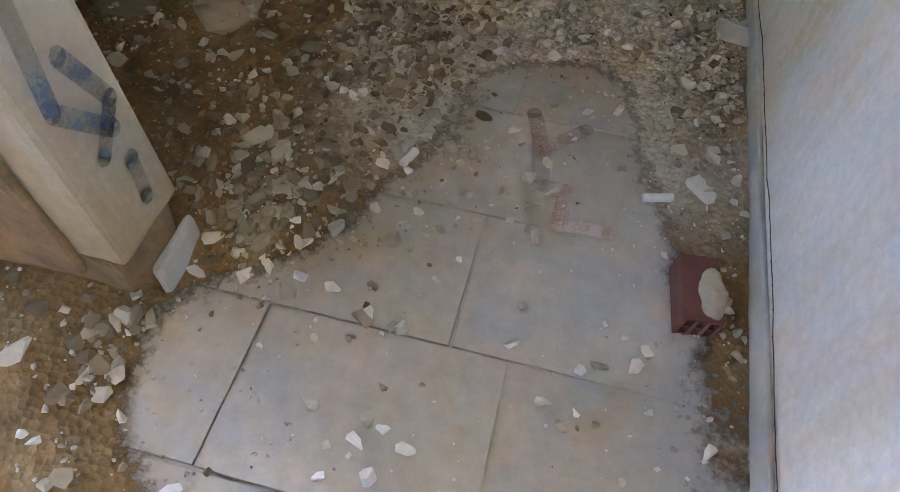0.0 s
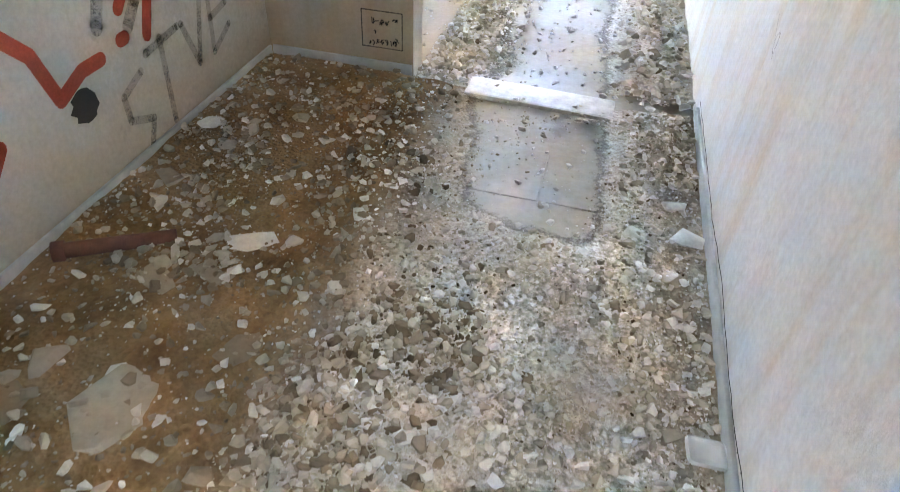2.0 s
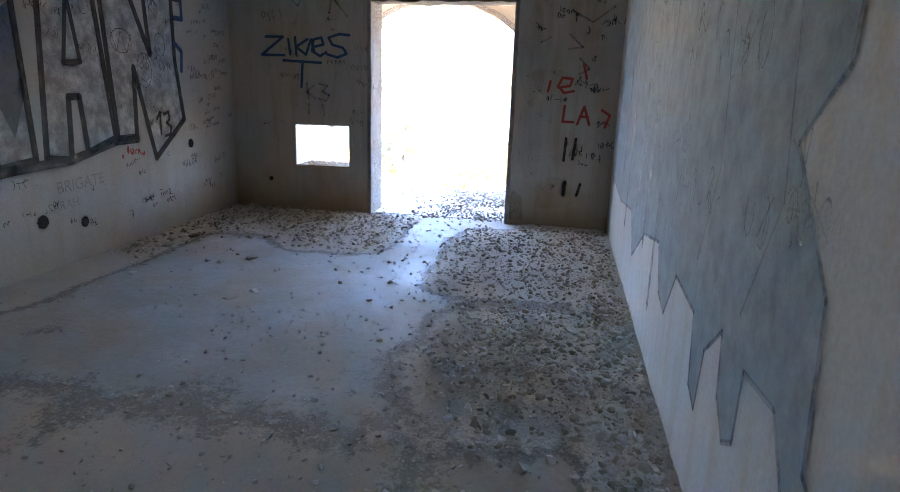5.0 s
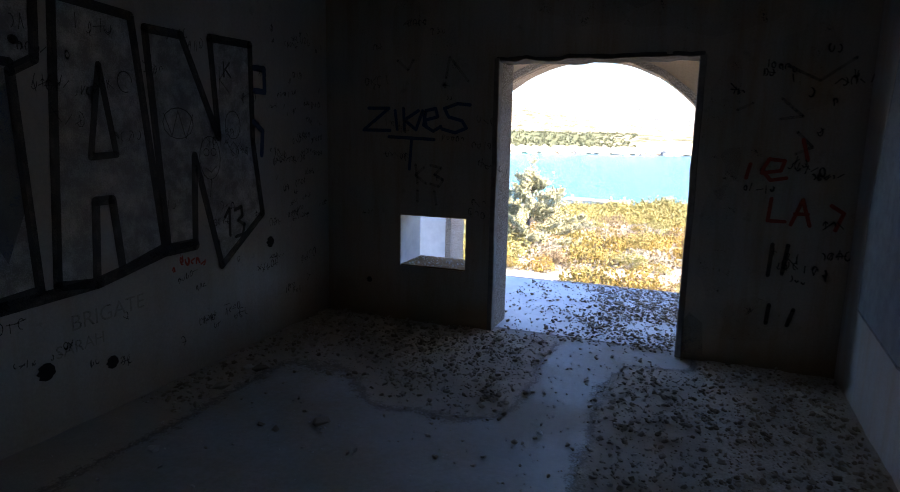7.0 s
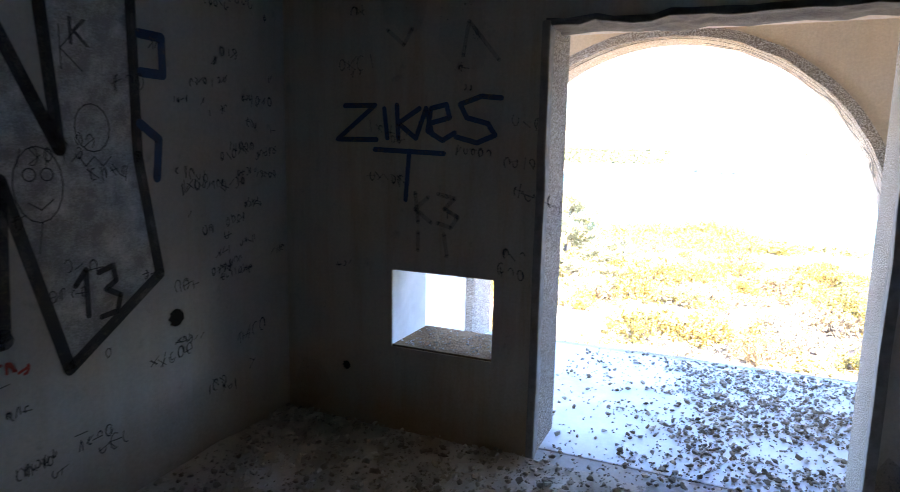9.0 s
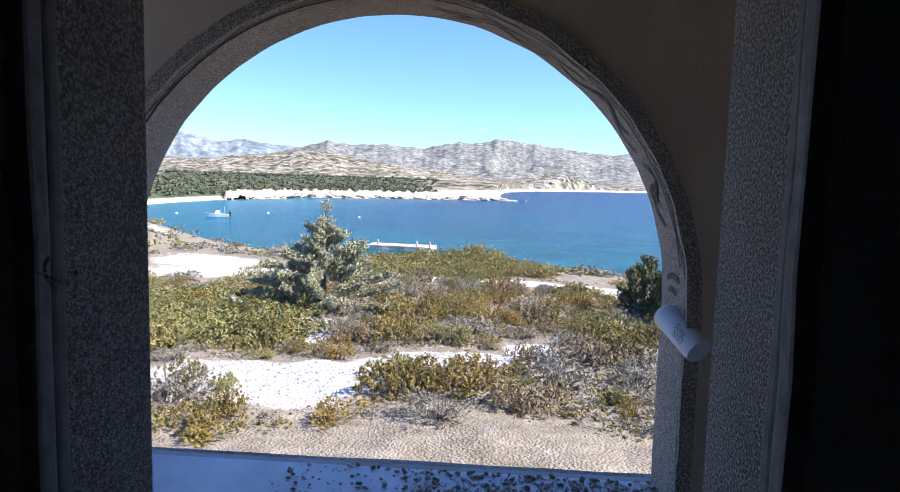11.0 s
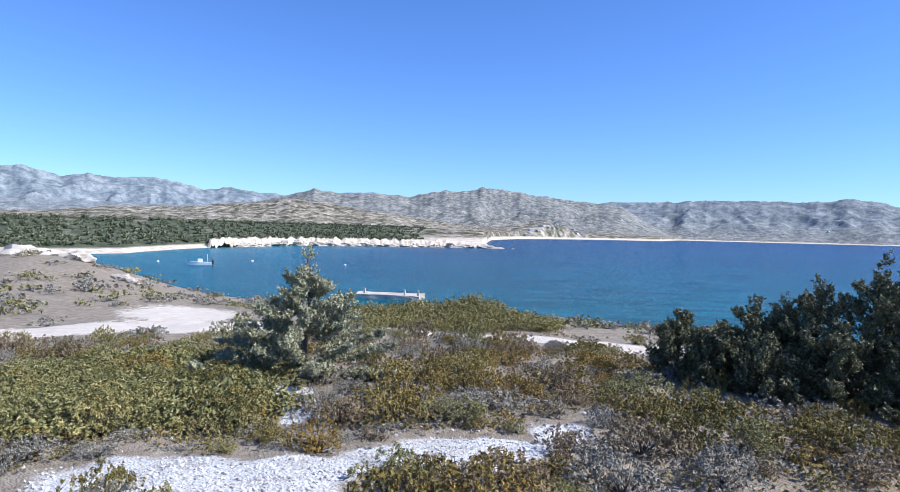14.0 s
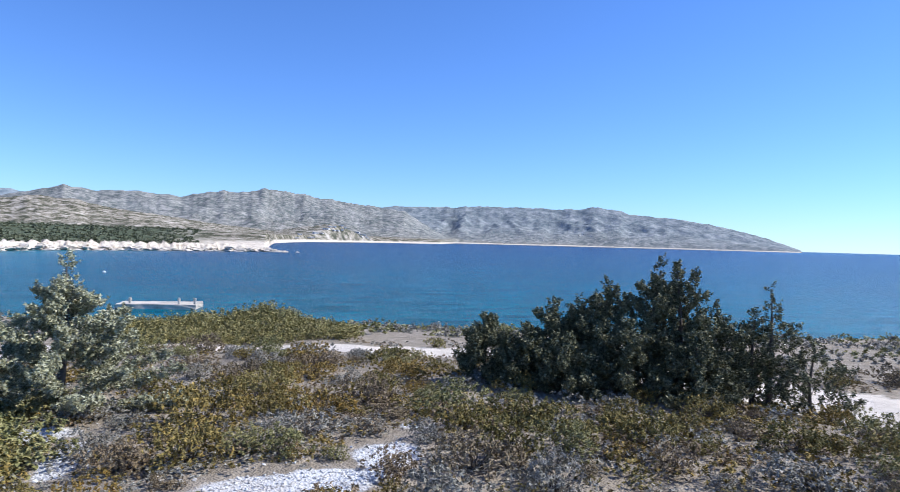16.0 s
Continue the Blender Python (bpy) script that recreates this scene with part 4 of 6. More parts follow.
def scribbles(wall, place, u0, u1, v0, v1, count, size, material, width=0.006, label="thin scratched scribbles"):
    lines = []
    for _ in range(count):
        u, v = scr.uniform(u0, u1), scr.uniform(v0, v1)
        lean = scr.uniform(-0.25, 0.25)
        s = size * scr.uniform(0.35, 0.7)
        for g in range(scr.randint(1, 5)):
            gu = u + g * s * 0.75
            for _s in range(scr.randint(1, 3)):
                a, r0 = scr.uniform(0, 6.28), scr.uniform(0.25, 0.5) * s
                kind = scr.random()
                if kind < 0.55:
                    w = scr.choice((1.57, 1.5, 0.1, 0.8, 2.4)) + scr.uniform(-0.25, 0.25)
                    ou, ov = scr.uniform(-0.2, 0.2) * s, scr.uniform(-0.2, 0.2) * s
                    pts = [(gu + ou + math.cos(w) * r0 * q, v + ov + math.sin(w) * r0 * q) for q in (-1, 1)]
                else:
                    span = scr.uniform(2.0, 4.5)
                    pts = [(gu + 0.6 * r0 * math.cos(a + span * q / 6), v + r0 * math.sin(a + span * q / 6)) for q in range(7)]
                lines.append([(p, q + lean * (p - u)) for p, q in pts])
    return strokes("scribble", lines, width, material, wall, place, label)


def lettering(text, size, wall, place, u, v, material, label, mirror=1, slant=0.0):
    """Hand lettering from the built-in font, laid flat on a wall."""
    cu = bpy.data.curves.new("lettering", "FONT")
    cu.body, cu.size, cu.resolution_u = text, size, 3
    tmp = bpy.data.objects.new("lettering", cu)
    scene.collection.objects.link(tmp)
    dg = bpy.context.evaluated_depsgraph_get()
    me = bpy.data.meshes.new_from_object(tmp.evaluated_get(dg))
    bpy.data.objects.remove(tmp)
    for vert in me.vertices:
        x, y = vert.co.x, vert.co.y
        vert.co = place(u + mirror * x, v + y + slant * x, 0.0034)
    me.materials.clear()
    me.materials.append(material)
    ob = new("lettering", me)
    ob.parent = wall
    return tagged(ob, label)


toward = pipe_thing.matrix_world.to_3x3().inverted() @ Vector((-0.95, -1.8, 0.75))
PIPE_A = math.atan2(toward.y, toward.x)


def on_pipe(u, v, off):
    a = PIPE_A + v / PIPE_R
    return ((PIPE_R + off * 0.3) * math.cos(a), (PIPE_R + off * 0.3) * math.sin(a), 0.27 - u)


lettering("2022", 0.042, pipe_thing, on_pipe, 0.135, -0.045, PEN, "inked year 2022")
lettering("Song", 0.040, pipe_thing, on_pipe, 0.125, -0.008, PEN, "inked word")
lettering("BRIGATE", 0.13, wall_west, on_west, 7.25, 0.56, PAINT_GREY, "thin black lettering", slant=0.04)
lettering("SARAH", 0.10, wall_west, on_west, 7.15, 0.43, PAINT_GREY, "thin black lettering", slant=0.04)
lettering("K", 0.16, wall_west, on_west, 8.55, 2.05, PEN, "thin black letter")
scribbles(wall_west, on_west, 7.0, 8.9, 0.9, 2.3, 26, 0.13, PEN, 0.005)
scribbles(wall_west, on_west, 6.6, 9.6, 0.25, 0.75, 26, 0.12, PEN, 0.005)
scribbles(wall_west, on_west, 8.95, 9.8, 0.9, 2.5, 44, 0.10, PEN, 0.005)
scribbles(wall_west, on_west, 7.9, 8.4, 0.74, 0.82, 3, 0.1, PAINT_RED, 0.012, "small red marks")

strokes("tag", [[(-2.48, 1.90), (-2.28, 1.90), (-2.53, 1.71), (-2.27, 1.71)], [(-2.22, 1.88), (-2.20, 1.72)], [(-2.14, 1.90), (-2.13, 1.72)], [(-2.00, 1.88), (-2.13, 1.80), (-2.02, 1.72), (-1.96, 1.88), (-1.92, 1.74)],
                [(-1.94, 1.80), (-1.82, 1.83), (-1.84, 1.90), (-1.93, 1.88), (-1.95, 1.76), (-1.86, 1.71), (-1.79, 1.75)], [(-1.53, 1.93), (-1.64, 1.94), (-1.76, 1.90), (-1.72, 1.83), (-1.60, 1.80), (-1.56, 1.74), (-1.66, 1.70), (-1.78, 1.73)],
                [(-2.28, 1.655), (-1.85, 1.64)], [(-2.06, 1.65), (-2.08, 1.38)]], 0.028, PAINT_BLUE, wall_north, on_north, "dark blue sprayed tag")
strokes("tag", [[(-2.02, 1.42), (-2.00, 1.26)], [(-1.94, 1.40), (-2.02, 1.33), (-1.92, 1.26)], [(-1.88, 1.42), (-1.78, 1.40), (-1.84, 1.34), (-1.76, 1.30), (-1.80, 1.24), (-1.88, 1.26)], [(-1.84, 1.2), (-1.82, 1.08)], [(-2.0, 1.2), (-2.0, 1.1)]], 0.024, PAINT_GREY, wall_north, on_north, "faint dark sprayed letters")
strokes("tag", [[(-1.75, 2.15), (-1.72, 2.32), (-1.55, 2.12)], [(-2.2, 2.3), (-2.1, 2.22), (-2.05, 2.3)]], 0.022, PAINT_GREY, wall_north, on_north)
strokes("tag", [[(0.70, 1.46), (0.82, 1.48), (0.84, 1.55), (0.74, 1.56), (0.70, 1.48), (0.76, 1.41), (0.86, 1.43)], [(0.60, 1.42), (0.62, 1.52)], [(0.98, 1.56), (0.94, 1.70)],
                [(0.78, 1.28), (0.77, 1.12), (0.88, 1.12)], [(0.92, 1.10), (0.98, 1.28), (1.04, 1.10)], [(0.94, 1.18), (1.02, 1.18)], [(1.16, 1.25), (1.24, 1.2), (1.2, 1.08)]], 0.026, PAINT_RED, wall_north, on_north, "red sprayed letters")
strokes("tag", [[(0.82, 0.95), (0.81, 0.72)], [(0.92, 0.95), (0.90, 0.74)], [(0.84, 0.5), (0.83, 0.36)], [(1.0, 0.48), (0.97, 0.36)]], 0.028, PAINT_BLACK, wall_north, on_north, "black sprayed bars")
strokes("tag", [[(0.78, 1.98), (0.92, 1.86), (0.78, 1.84)], [(0.80, 2.2), (1.0, 2.1), (1.2, 2.25)], [(0.9, 1.75), (1.0, 1.65), (0.9, 1.6)], [(0.5, 1.9), (0.6, 1.95)]], 0.02, PAINT_GREY, wall_north, on_north)
filled("soot_patch", [(0.26, 0.05), (0.42, 0.05), (0.40, 0.3), (0.30, 0.38), (0.26, 0.3)], PAINT_GREY, wall_north, on_north, "dark stain by the doorway")
scribbles(wall_north, on_north, -2.8, -1.4, 0.95, 2.6, 18, 0.12, PAINT_GREY, 0.008)
scribbles(wall_north, on_north, 0.35, 1.25, 0.7, 2.4, 22, 0.12, PEN, 0.008)


def wall_hole(wall, place, u, v, r):
    bm = bmesh.new()
    bm.faces.new([bm.verts.new(place(u + r * (1 + 0.18 * math.sin(3 * k)) * math.cos(k * math.pi / 9), v + r * math.sin(k * math.pi / 9), 0.0042)) for k in range(18)])
    return part("hole", bm, HOLE, wall, "dark round hole broken into the plaster")


wall_hole(wall_north, on_north, -2.475, 0.352, 0.026)
wall_hole(wall_west, on_west, 7.09, 0.382, 0.05)
wall_hole(wall_west, on_west, 9.036, 0.80, 0.045)
wall_hole(wall_recess, on_recess, 2.37, 0.31, 0.05)
wall_hole(wall_west, on_west, 7.5, 0.3, 0.04)

# silver and grey piece on the white wall
PIECE = [(4.62, 2.5), (4.50, 1.9), (4.52, 1.5), (4.72, 1.34), (4.44, 1.06), (4.40, 0.70), (4.17, 0.60), (4.24, 0.54), (4.46, 0.56), (4.60, 0.74), (4.85, 0.72), (4.86, 0.50), (4.95, 0.45), (5.06, 0.54), (5.10, 0.74), (5.28, 0.60), (5.32, 0.36), (5.44, 0.40),
         (5.50, 0.66), (5.90, 0.68), (6.10, 0.44), (6.30, 0.48), (6.45, 0.70), (7.0, 0.62), (7.5, 0.36), (7.8, 0.62), (8.6, 0.55), (9.5, 0.62), (9.55, 1.3), (9.3, 2.4)]
filled("spray_fill", PIECE, PAINT_SILVER, wall_east, on_east, "pale silver sprayed piece with runs", 0.0025)
strokes("spray_outline", [PIECE], 0.018, PAINT_FADED_BLUE, wall_east, on_east, "dark outline of the silver piece", 0.004)
strokes("spray_line", [[(4.75 + 0.3 * k, 2.3), (4.85 + 0.3 * k, 1.7), (4.75 + 0.32 * k, 1.2), (4.95 + 0.3 * k, 0.85)] for k in range(0, 9, 2)], 0.012, PAINT_GREY, wall_east, on_east, "dark inner lines of the silver piece", 0.0045)
scribbles(wall_east, on_east, 4.5, 7.5, 1.05, 2.4, 40, 0.3, PAINT_GREY, 0.008, "grey sprayed squiggles")
strokes("brush_mark", [[(7.0, 1.3), (7.05, 0.55)], [(7.5, 1.5), (7.5, 0.7)], [(8.1, 1.4), (8.15, 0.45)], [(8.6, 1.6), (8.6, 0.8)], [(6.6, 0.9), (6.62, 0.3)]], 0.07, PAINT_GREY, wall_east, on_east, "dark brushed streaks")
scribbles(wall_east, on_east, 2.4, 4.3, 0.4, 1.9, 22, 0.12, PAINT_GREY, 0.004)
strokes("crack", [[(0.3 + 0.05 * k, 0.088 + 0.008 * noise.noise((k * 0.7, 0, 0)) + 0.02 * noise.noise((k * 0.13, 4, 0))) for k in range(64)]], 0.0045, HOLE, wall_east, on_east, "thin crack above the skirting")
strokes("stain", [[(2.9, 1.3), (3.3, 1.08), (3.7, 0.9)]], 0.008, PAINT_PINK, wall_east, on_east, "faint reddish line")

# writing on the stub and the recess
for col in (-0.40, -0.27, -0.14, 0.0):
    scribbles(wall_stub, on_stub, col, col + 0.03, 0.35, 1.9, 13, 0.09, PAINT_GREY, 0.007)
strokes("tag", [[(-0.02, 0.62), (0.05, 0.55), (0.02, 0.45)], [(-0.22, 0.95), (-0.15, 0.95)], [(-0.18, 0.95), (-0.18, 0.78)], [(-0.30, 1.12), (-0.27, 1.08), (-0.30, 1.05)]], 0.009, PEN, wall_stub, on_stub, "black pen marks")
strokes("frame_mark", [closed([(-0.05, 0.12), (0.12, 0.12), (0.12, 0.27), (-0.05, 0.27)])], 0.005, PEN, wall_stub, on_stub)
scribbles(wall_stub, on_stub, -0.02, 0.10, 0.14, 0.25, 6, 0.04, PEN, 0.005)
strokes("tag", [[(2.30, 0.66), (2.45, 0.70), (2.60, 0.74), (2.75, 0.74), (2.90, 0.71)], [(2.86, 0.74), (2.80, 0.64), (2.77, 0.56), (2.72, 0.46), (2.69, 0.39)], [(2.60, 0.50), (2.66, 0.56), (2.77, 0.565), (2.86, 0.54), (2.914, 0.50)],
                [(2.30, 0.36), (2.40, 0.40), (2.478, 0.40)], [(2.575, 0.417), (2.595, 0.417)], [(2.0, 0.26), (2.08, 0.34)], [(2.15, 0.62), (2.26, 0.50), (2.30, 0.36)]], 0.042, PAINT_RED, wall_recess, on_recess, "orange red sprayed lines")
strokes("tag", [[(2.66, 0.74), (2.72, 0.62), (2.68, 0.50), (2.62, 0.44)], [(2.76, 0.70), (2.95, 0.60)], [(2.48, 0.70), (2.55, 0.58), (2.50, 0.48)], [(2.80, 0.68), (2.84, 0.50)]], 0.045, PAINT_GREY, wall_recess, on_recess, "soft grey spray behind the red lines", 0.0022)
strokes("tag", [[(3.10, 0.44), (3.18, 0.54), (3.20, 0.40)], [(3.25, 0.52), (3.36, 0.45), (3.28, 0.36)], [(3.29, 0.60), (3.35, 0.30)], [(3.16, 0.70), (3.24, 0.62)], [(3.12, 0.60), (3.16, 0.52)]], 0.018, PEN, wall_recess, on_recess, "black sprayed scribble")
strokes("tag", [[(2.62, 0.30), (2.52, 0.26), (2.52, 0.18), (2.62, 0.14), (2.58, 0.06)], [(2.66, 0.34), (2.84, 0.36)], [(2.74, 0.36), (2.72, 0.08)], [(2.86, 0.36), (2.92, 0.2), (3.0, 0.44)], [(3.04, 0.40), (3.02, 0.20)], [(3.04, 0.40), (3.16, 0.44)], [(3.03, 0.32), (3.14, 0.34)], [(3.02, 0.2), (3.14, 0.26)],
                [(2.9, 0.6), (3.05, 0.8), (3.1, 0.62)], [(3.15, 0.9), (3.3, 0.75)]], 0.026, PAINT_GREY, wall_recess, on_recess, "grey sprayed lettering")
scribbles(wall_recess, on_recess, 2.6, 3.35, 0.55, 1.5, 14, 0.15, PAINT_GREY, 0.014, "dark sprayed marks")
strokes("tag", [[(0.93, 0.62), (0.90, 0.45), (0.97, 0.36)], [(0.95, 0.5), (0.99, 0.40), (0.93, 0.34)], [(0.97, 0.30), (0.96, 0.22)]], 0.028, PAINT_FADED_BLUE, wall_pier, on_pier, "blue sprayed lines")
strokes("floor_mark", [[(0.833, 1.539), (0.858, 1.47), (0.875, 1.414), (0.882, 1.332), (0.937, 1.331), (0.934, 1.238), (0.979, 1.244), (1.035, 1.245)], [(0.872, 1.43), (0.912, 1.475), (0.954, 1.517)]], 0.034, PAINT_PINK, floor, lambda u, v, off: (u, v, 0.0105 + off), "faded pink sprayed line on the tiles")
# scrawl on the arch soffit
def on_soffit(u, v, off):
    """u along y, v the angle in radians from the springing, on the right hand."""
    r = AR - 0.009 - off
    return (ACX + r * math.cos(v), u, ACZ + r * math.sin(v)) if v >= 0 else (ACX + r, u, ACZ + v * AR)


def soffit_lines(lines):
    out = []
    for ln in lines:
        dense = []
        for (a, b), (c, d) in zip(ln, ln[1:]):
            dense += [(a + (c - a) * k / 6, b + (d - b) * k / 6) for k in range(6)]
        out.append(dense + [ln[-1]])
    return out


def wave(a0, a1, y0, amp, turns, n=26):
    return [(y0 + amp * math.sin(turns * 6.28 * k / n), a0 + (a1 - a0) * k / n) for k in range(n + 1)]


strokes("soffit_tag", [[(11.82 + 0.026 * k, 0.09 + 0.012 * math.sin(k * 0.45)) for k in range(8)], [(11.86 + 0.02 * k, 0.045 + 0.008 * math.sin(k * 0.5)) for k in range(7)],
                       wave(0.28, 0.50, 11.93, 0.09, 1.0), wave(0.36, 0.42, 11.93, 0.10, 0.5), wave(0.55, 0.95, 11.95, 0.08, 1.5), wave(0.62, 0.80, 11.90, 0.06, 1.0), wave(0.85, 1.25, 11.88, 0.04, 0.6), wave(1.0, 1.35, 11.98, 0.06, 1.2), wave(1.30, 1.42, 11.93, 0.03, 0.5)], 0.020, PAINT_BLACK, wall_arch, on_soffit, "black sprayed scrawl on the arch")
cracks = []
for a0 in range(1, 30):
    a = 0.05 + a0 * 0.1
    cracks.append((11.765 + 0.012 * noise.noise((a * 5, 0, 0)), a))
strokes("crack", [cracks], 0.020, HOLE, wall_arch, on_soffit, "dark crack between band and soffit")
# ---- terrain and sea ----
CX, CY, SEA_Z = -0.9, 11.8, -8.5


def polar(az, r, z):
    return (CX + r * math.sin(radians(az)), CY + r * math.cos(radians(az)), z)


def shore(az):
    """Distance to the near waterline for an azimuth in degrees, clockwise from +y."""
    return float(np.interp(az, [-70, -40, -22, -8, 0, 30, 45, 80], [120, 120, 95, 72, 69, 69, 82, 130]))


def ground_z(x, y):
    dx, dy = x - CX, y - CY
    r, az = math.hypot(dx, dy), math.degrees(math.atan2(dx, dy))
    if abs(az) > 100:
        return -0.9
    R = shore(az)
    z = -1.1 - 0.055 * min(r, 25)
    if r > 25:
        u = (r - 25) / (R - 25)
        z -= 6.2 * u ** 1.15 if u < 1 else 6.2 + 2.5 * (u - 1) * 4
    # low headland towards the bay
    hump = math.exp(-(((az + 36) / 9.0) ** 2)) * math.exp(-(((r - 62) / 16.0) ** 2))
    z += 3.4 * hump
    z += 0.16 * noise.noise((x * 0.35, y * 0.35, 0)) + 0.05 * noise.noise((x * 1.3, y * 1.3, 3)) if 3 < r < 60 else 0
    return max(z, -12.0)


def bare_gravel(x, y):
    """White gravel clearings near the porch, 1 inside."""
    def blob(ax, ay, rx, ry):
        return max(0.0, 1.35 - math.hypot((x - ax) / rx, (y - ay) / ry))
    return min(1.0, max(blob(-4.3, 18.1, 1.8, 0.95), blob(-3.3, 17.5, 1.2, 0.95), blob(-3.0, 18.6, 0.9, 0.6), blob(-2.0, 19.3, 0.75, 0.5), blob(-1.2, 19.85, 0.8, 0.5),
                        blob(-0.4, 19.95, 0.75, 0.5), blob(0.45, 20.75, 0.5, 0.55), blob(-0.75, 19.3, 0.5, 0.4), blob(-3.9, 21.9, 0.3, 0.9), blob(-4.6, 23.3, 0.6, 0.5), blob(1.3, 22.4, 0.3, 0.3)))


def bare_sand(x, y):
    dx, dy = x - CX, y - CY
    r, az = math.hypot(dx, dy), math.degrees(math.atan2(dx, dy))
    v = 0.0
    pr = np.interp(az, [-60, -30, -10, 5, 20, 35, 50], [26, 27, 24, 22, 21, 18.5, 17])
    v = max(v, 1.15 - abs(r - pr) / (float(np.interp(az, [0, 28, 40], [1.3, 1.9, 3.0])) if az > -12 else 2.6)) if az > -12 or az < -16 else v
    v = max(v, 1.1 - math.hypot((az + 26) / 6.5, (r - 33) / 8))
    return max(0.0, min(1.0, v))


def build_ground():
    rs = np.concatenate([np.linspace(0.4, 3, 8), np.linspace(3.2, 24, 150), np.linspace(24.5, 75, 90), np.linspace(77, 140, 16)])
    azs = np.concatenate([np.linspace(-180, -75, 24), np.linspace(-73, 73, 220), np.linspace(75, 180, 24)])
    verts, faces, cols = [], [], []
    for r in rs:
        for a in azs:
            x, y = CX + r * math.sin(radians(a)), CY + r * math.cos(radians(a))
            verts.append((x, y, ground_z(x, y)))
            cols.append((bare_gravel(x, y) if r < 14 else 0, bare_sand(x, y) if r > 10 else 0, 0, 1))
    w = len(azs)
    for i in range(len(rs) - 1):
        for j in range(w - 1):
            k = i * w + j
            faces.append((k, k + 1, k + w + 1, k + w))
    ob = arrays("ground", verts, faces, GROUND, smooth=True)
    att = ob.data.color_attributes.new("bare", "FLOAT_COLOR", "POINT")
    att.data.foreach_set("color", np.array(cols, dtype=np.float32).ravel())
    return tagged(ob, "dry coastal ground with white gravel and sandy paths", "ground", kind="structure")


ground = build_ground()
bm = bmesh.new()
bmesh.ops.create_grid(bm, x_segments=2, y_segments=2, size=4800, matrix=Matrix.Translation((0, 0, SEA_Z)))
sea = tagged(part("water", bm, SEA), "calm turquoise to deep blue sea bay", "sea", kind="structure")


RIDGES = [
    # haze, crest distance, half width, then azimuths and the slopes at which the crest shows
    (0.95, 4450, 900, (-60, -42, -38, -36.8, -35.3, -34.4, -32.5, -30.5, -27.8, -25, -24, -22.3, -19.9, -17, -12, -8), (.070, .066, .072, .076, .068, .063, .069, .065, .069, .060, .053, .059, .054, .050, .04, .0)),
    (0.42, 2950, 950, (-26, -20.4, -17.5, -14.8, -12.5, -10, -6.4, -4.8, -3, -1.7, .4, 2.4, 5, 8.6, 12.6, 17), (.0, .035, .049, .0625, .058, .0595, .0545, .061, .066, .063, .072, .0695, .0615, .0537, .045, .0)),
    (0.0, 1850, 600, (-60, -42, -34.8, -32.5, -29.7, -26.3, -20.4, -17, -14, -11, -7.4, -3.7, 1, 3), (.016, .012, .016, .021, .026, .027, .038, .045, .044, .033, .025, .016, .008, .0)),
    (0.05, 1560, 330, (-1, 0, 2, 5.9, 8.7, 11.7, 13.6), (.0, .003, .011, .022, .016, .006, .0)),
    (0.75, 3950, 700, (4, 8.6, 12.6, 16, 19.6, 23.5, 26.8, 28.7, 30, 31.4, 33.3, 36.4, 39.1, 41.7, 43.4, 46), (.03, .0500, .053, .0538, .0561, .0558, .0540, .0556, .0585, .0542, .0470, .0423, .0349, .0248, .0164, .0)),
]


def hill_height(az, r):
    """Height above the sea of the far land: overlapping ridges over a rising plain."""
    x, y = r * math.sin(radians(az)) * 0.001, r * math.cos(radians(az)) * 0.001
    low = np.interp(az, [-60, -30, -10, 0, 6, 14, 17, 22], [10, 12, 13, 12, 9, 3, 0, -14])
    best = low + max(0, r - 1000) * 0.010 if r < 3300 else low
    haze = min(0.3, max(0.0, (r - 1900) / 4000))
    for veil, far, half, azs, slopes in RIDGES:
        t = 1 - abs(r - far) / half
        if t <= 0:
            continue
        crest = float(np.interp(az, azs, slopes)) * far + 10
        if crest <= 10.5:
            continue
        gully = abs(noise.fractal((x * 3.4, y * 3.4, far), 0.9, 2.1, 5)) * 1.5
        spur = noise.fractal((x * 1.6, y * 1.6, far + 3), 1.0, 2.0, 3)
        crest *= 1 + 0.035 * noise.fractal((az * 0.9, far, 0), 0.9, 2.0, 4)
        body = t ** 1.25 * (1 + 0.45 * spur * (1 - t)) * (1 - min(0.8, gully) * min(1.0, 2.2 * (1 - t)) * 0.36)
        if crest * body > best:
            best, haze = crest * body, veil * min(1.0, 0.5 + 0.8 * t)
    return best + 1.5 * noise.noise((x * 30, y * 30, 1)) * min(1.0, max(0.0, (r - 700) / 900)), haze


def coast(az):
    return float(np.interp(az, [-62, -38, -30, -24, -16, -6, -1, 0.5, 1.2, 4, 10, 16, 17.5, 30, 47], [210, 215, 235, 300, 370, 400, 410, 415, 900, 1300, 1700, 1900, 2900, 3300, 3500]))


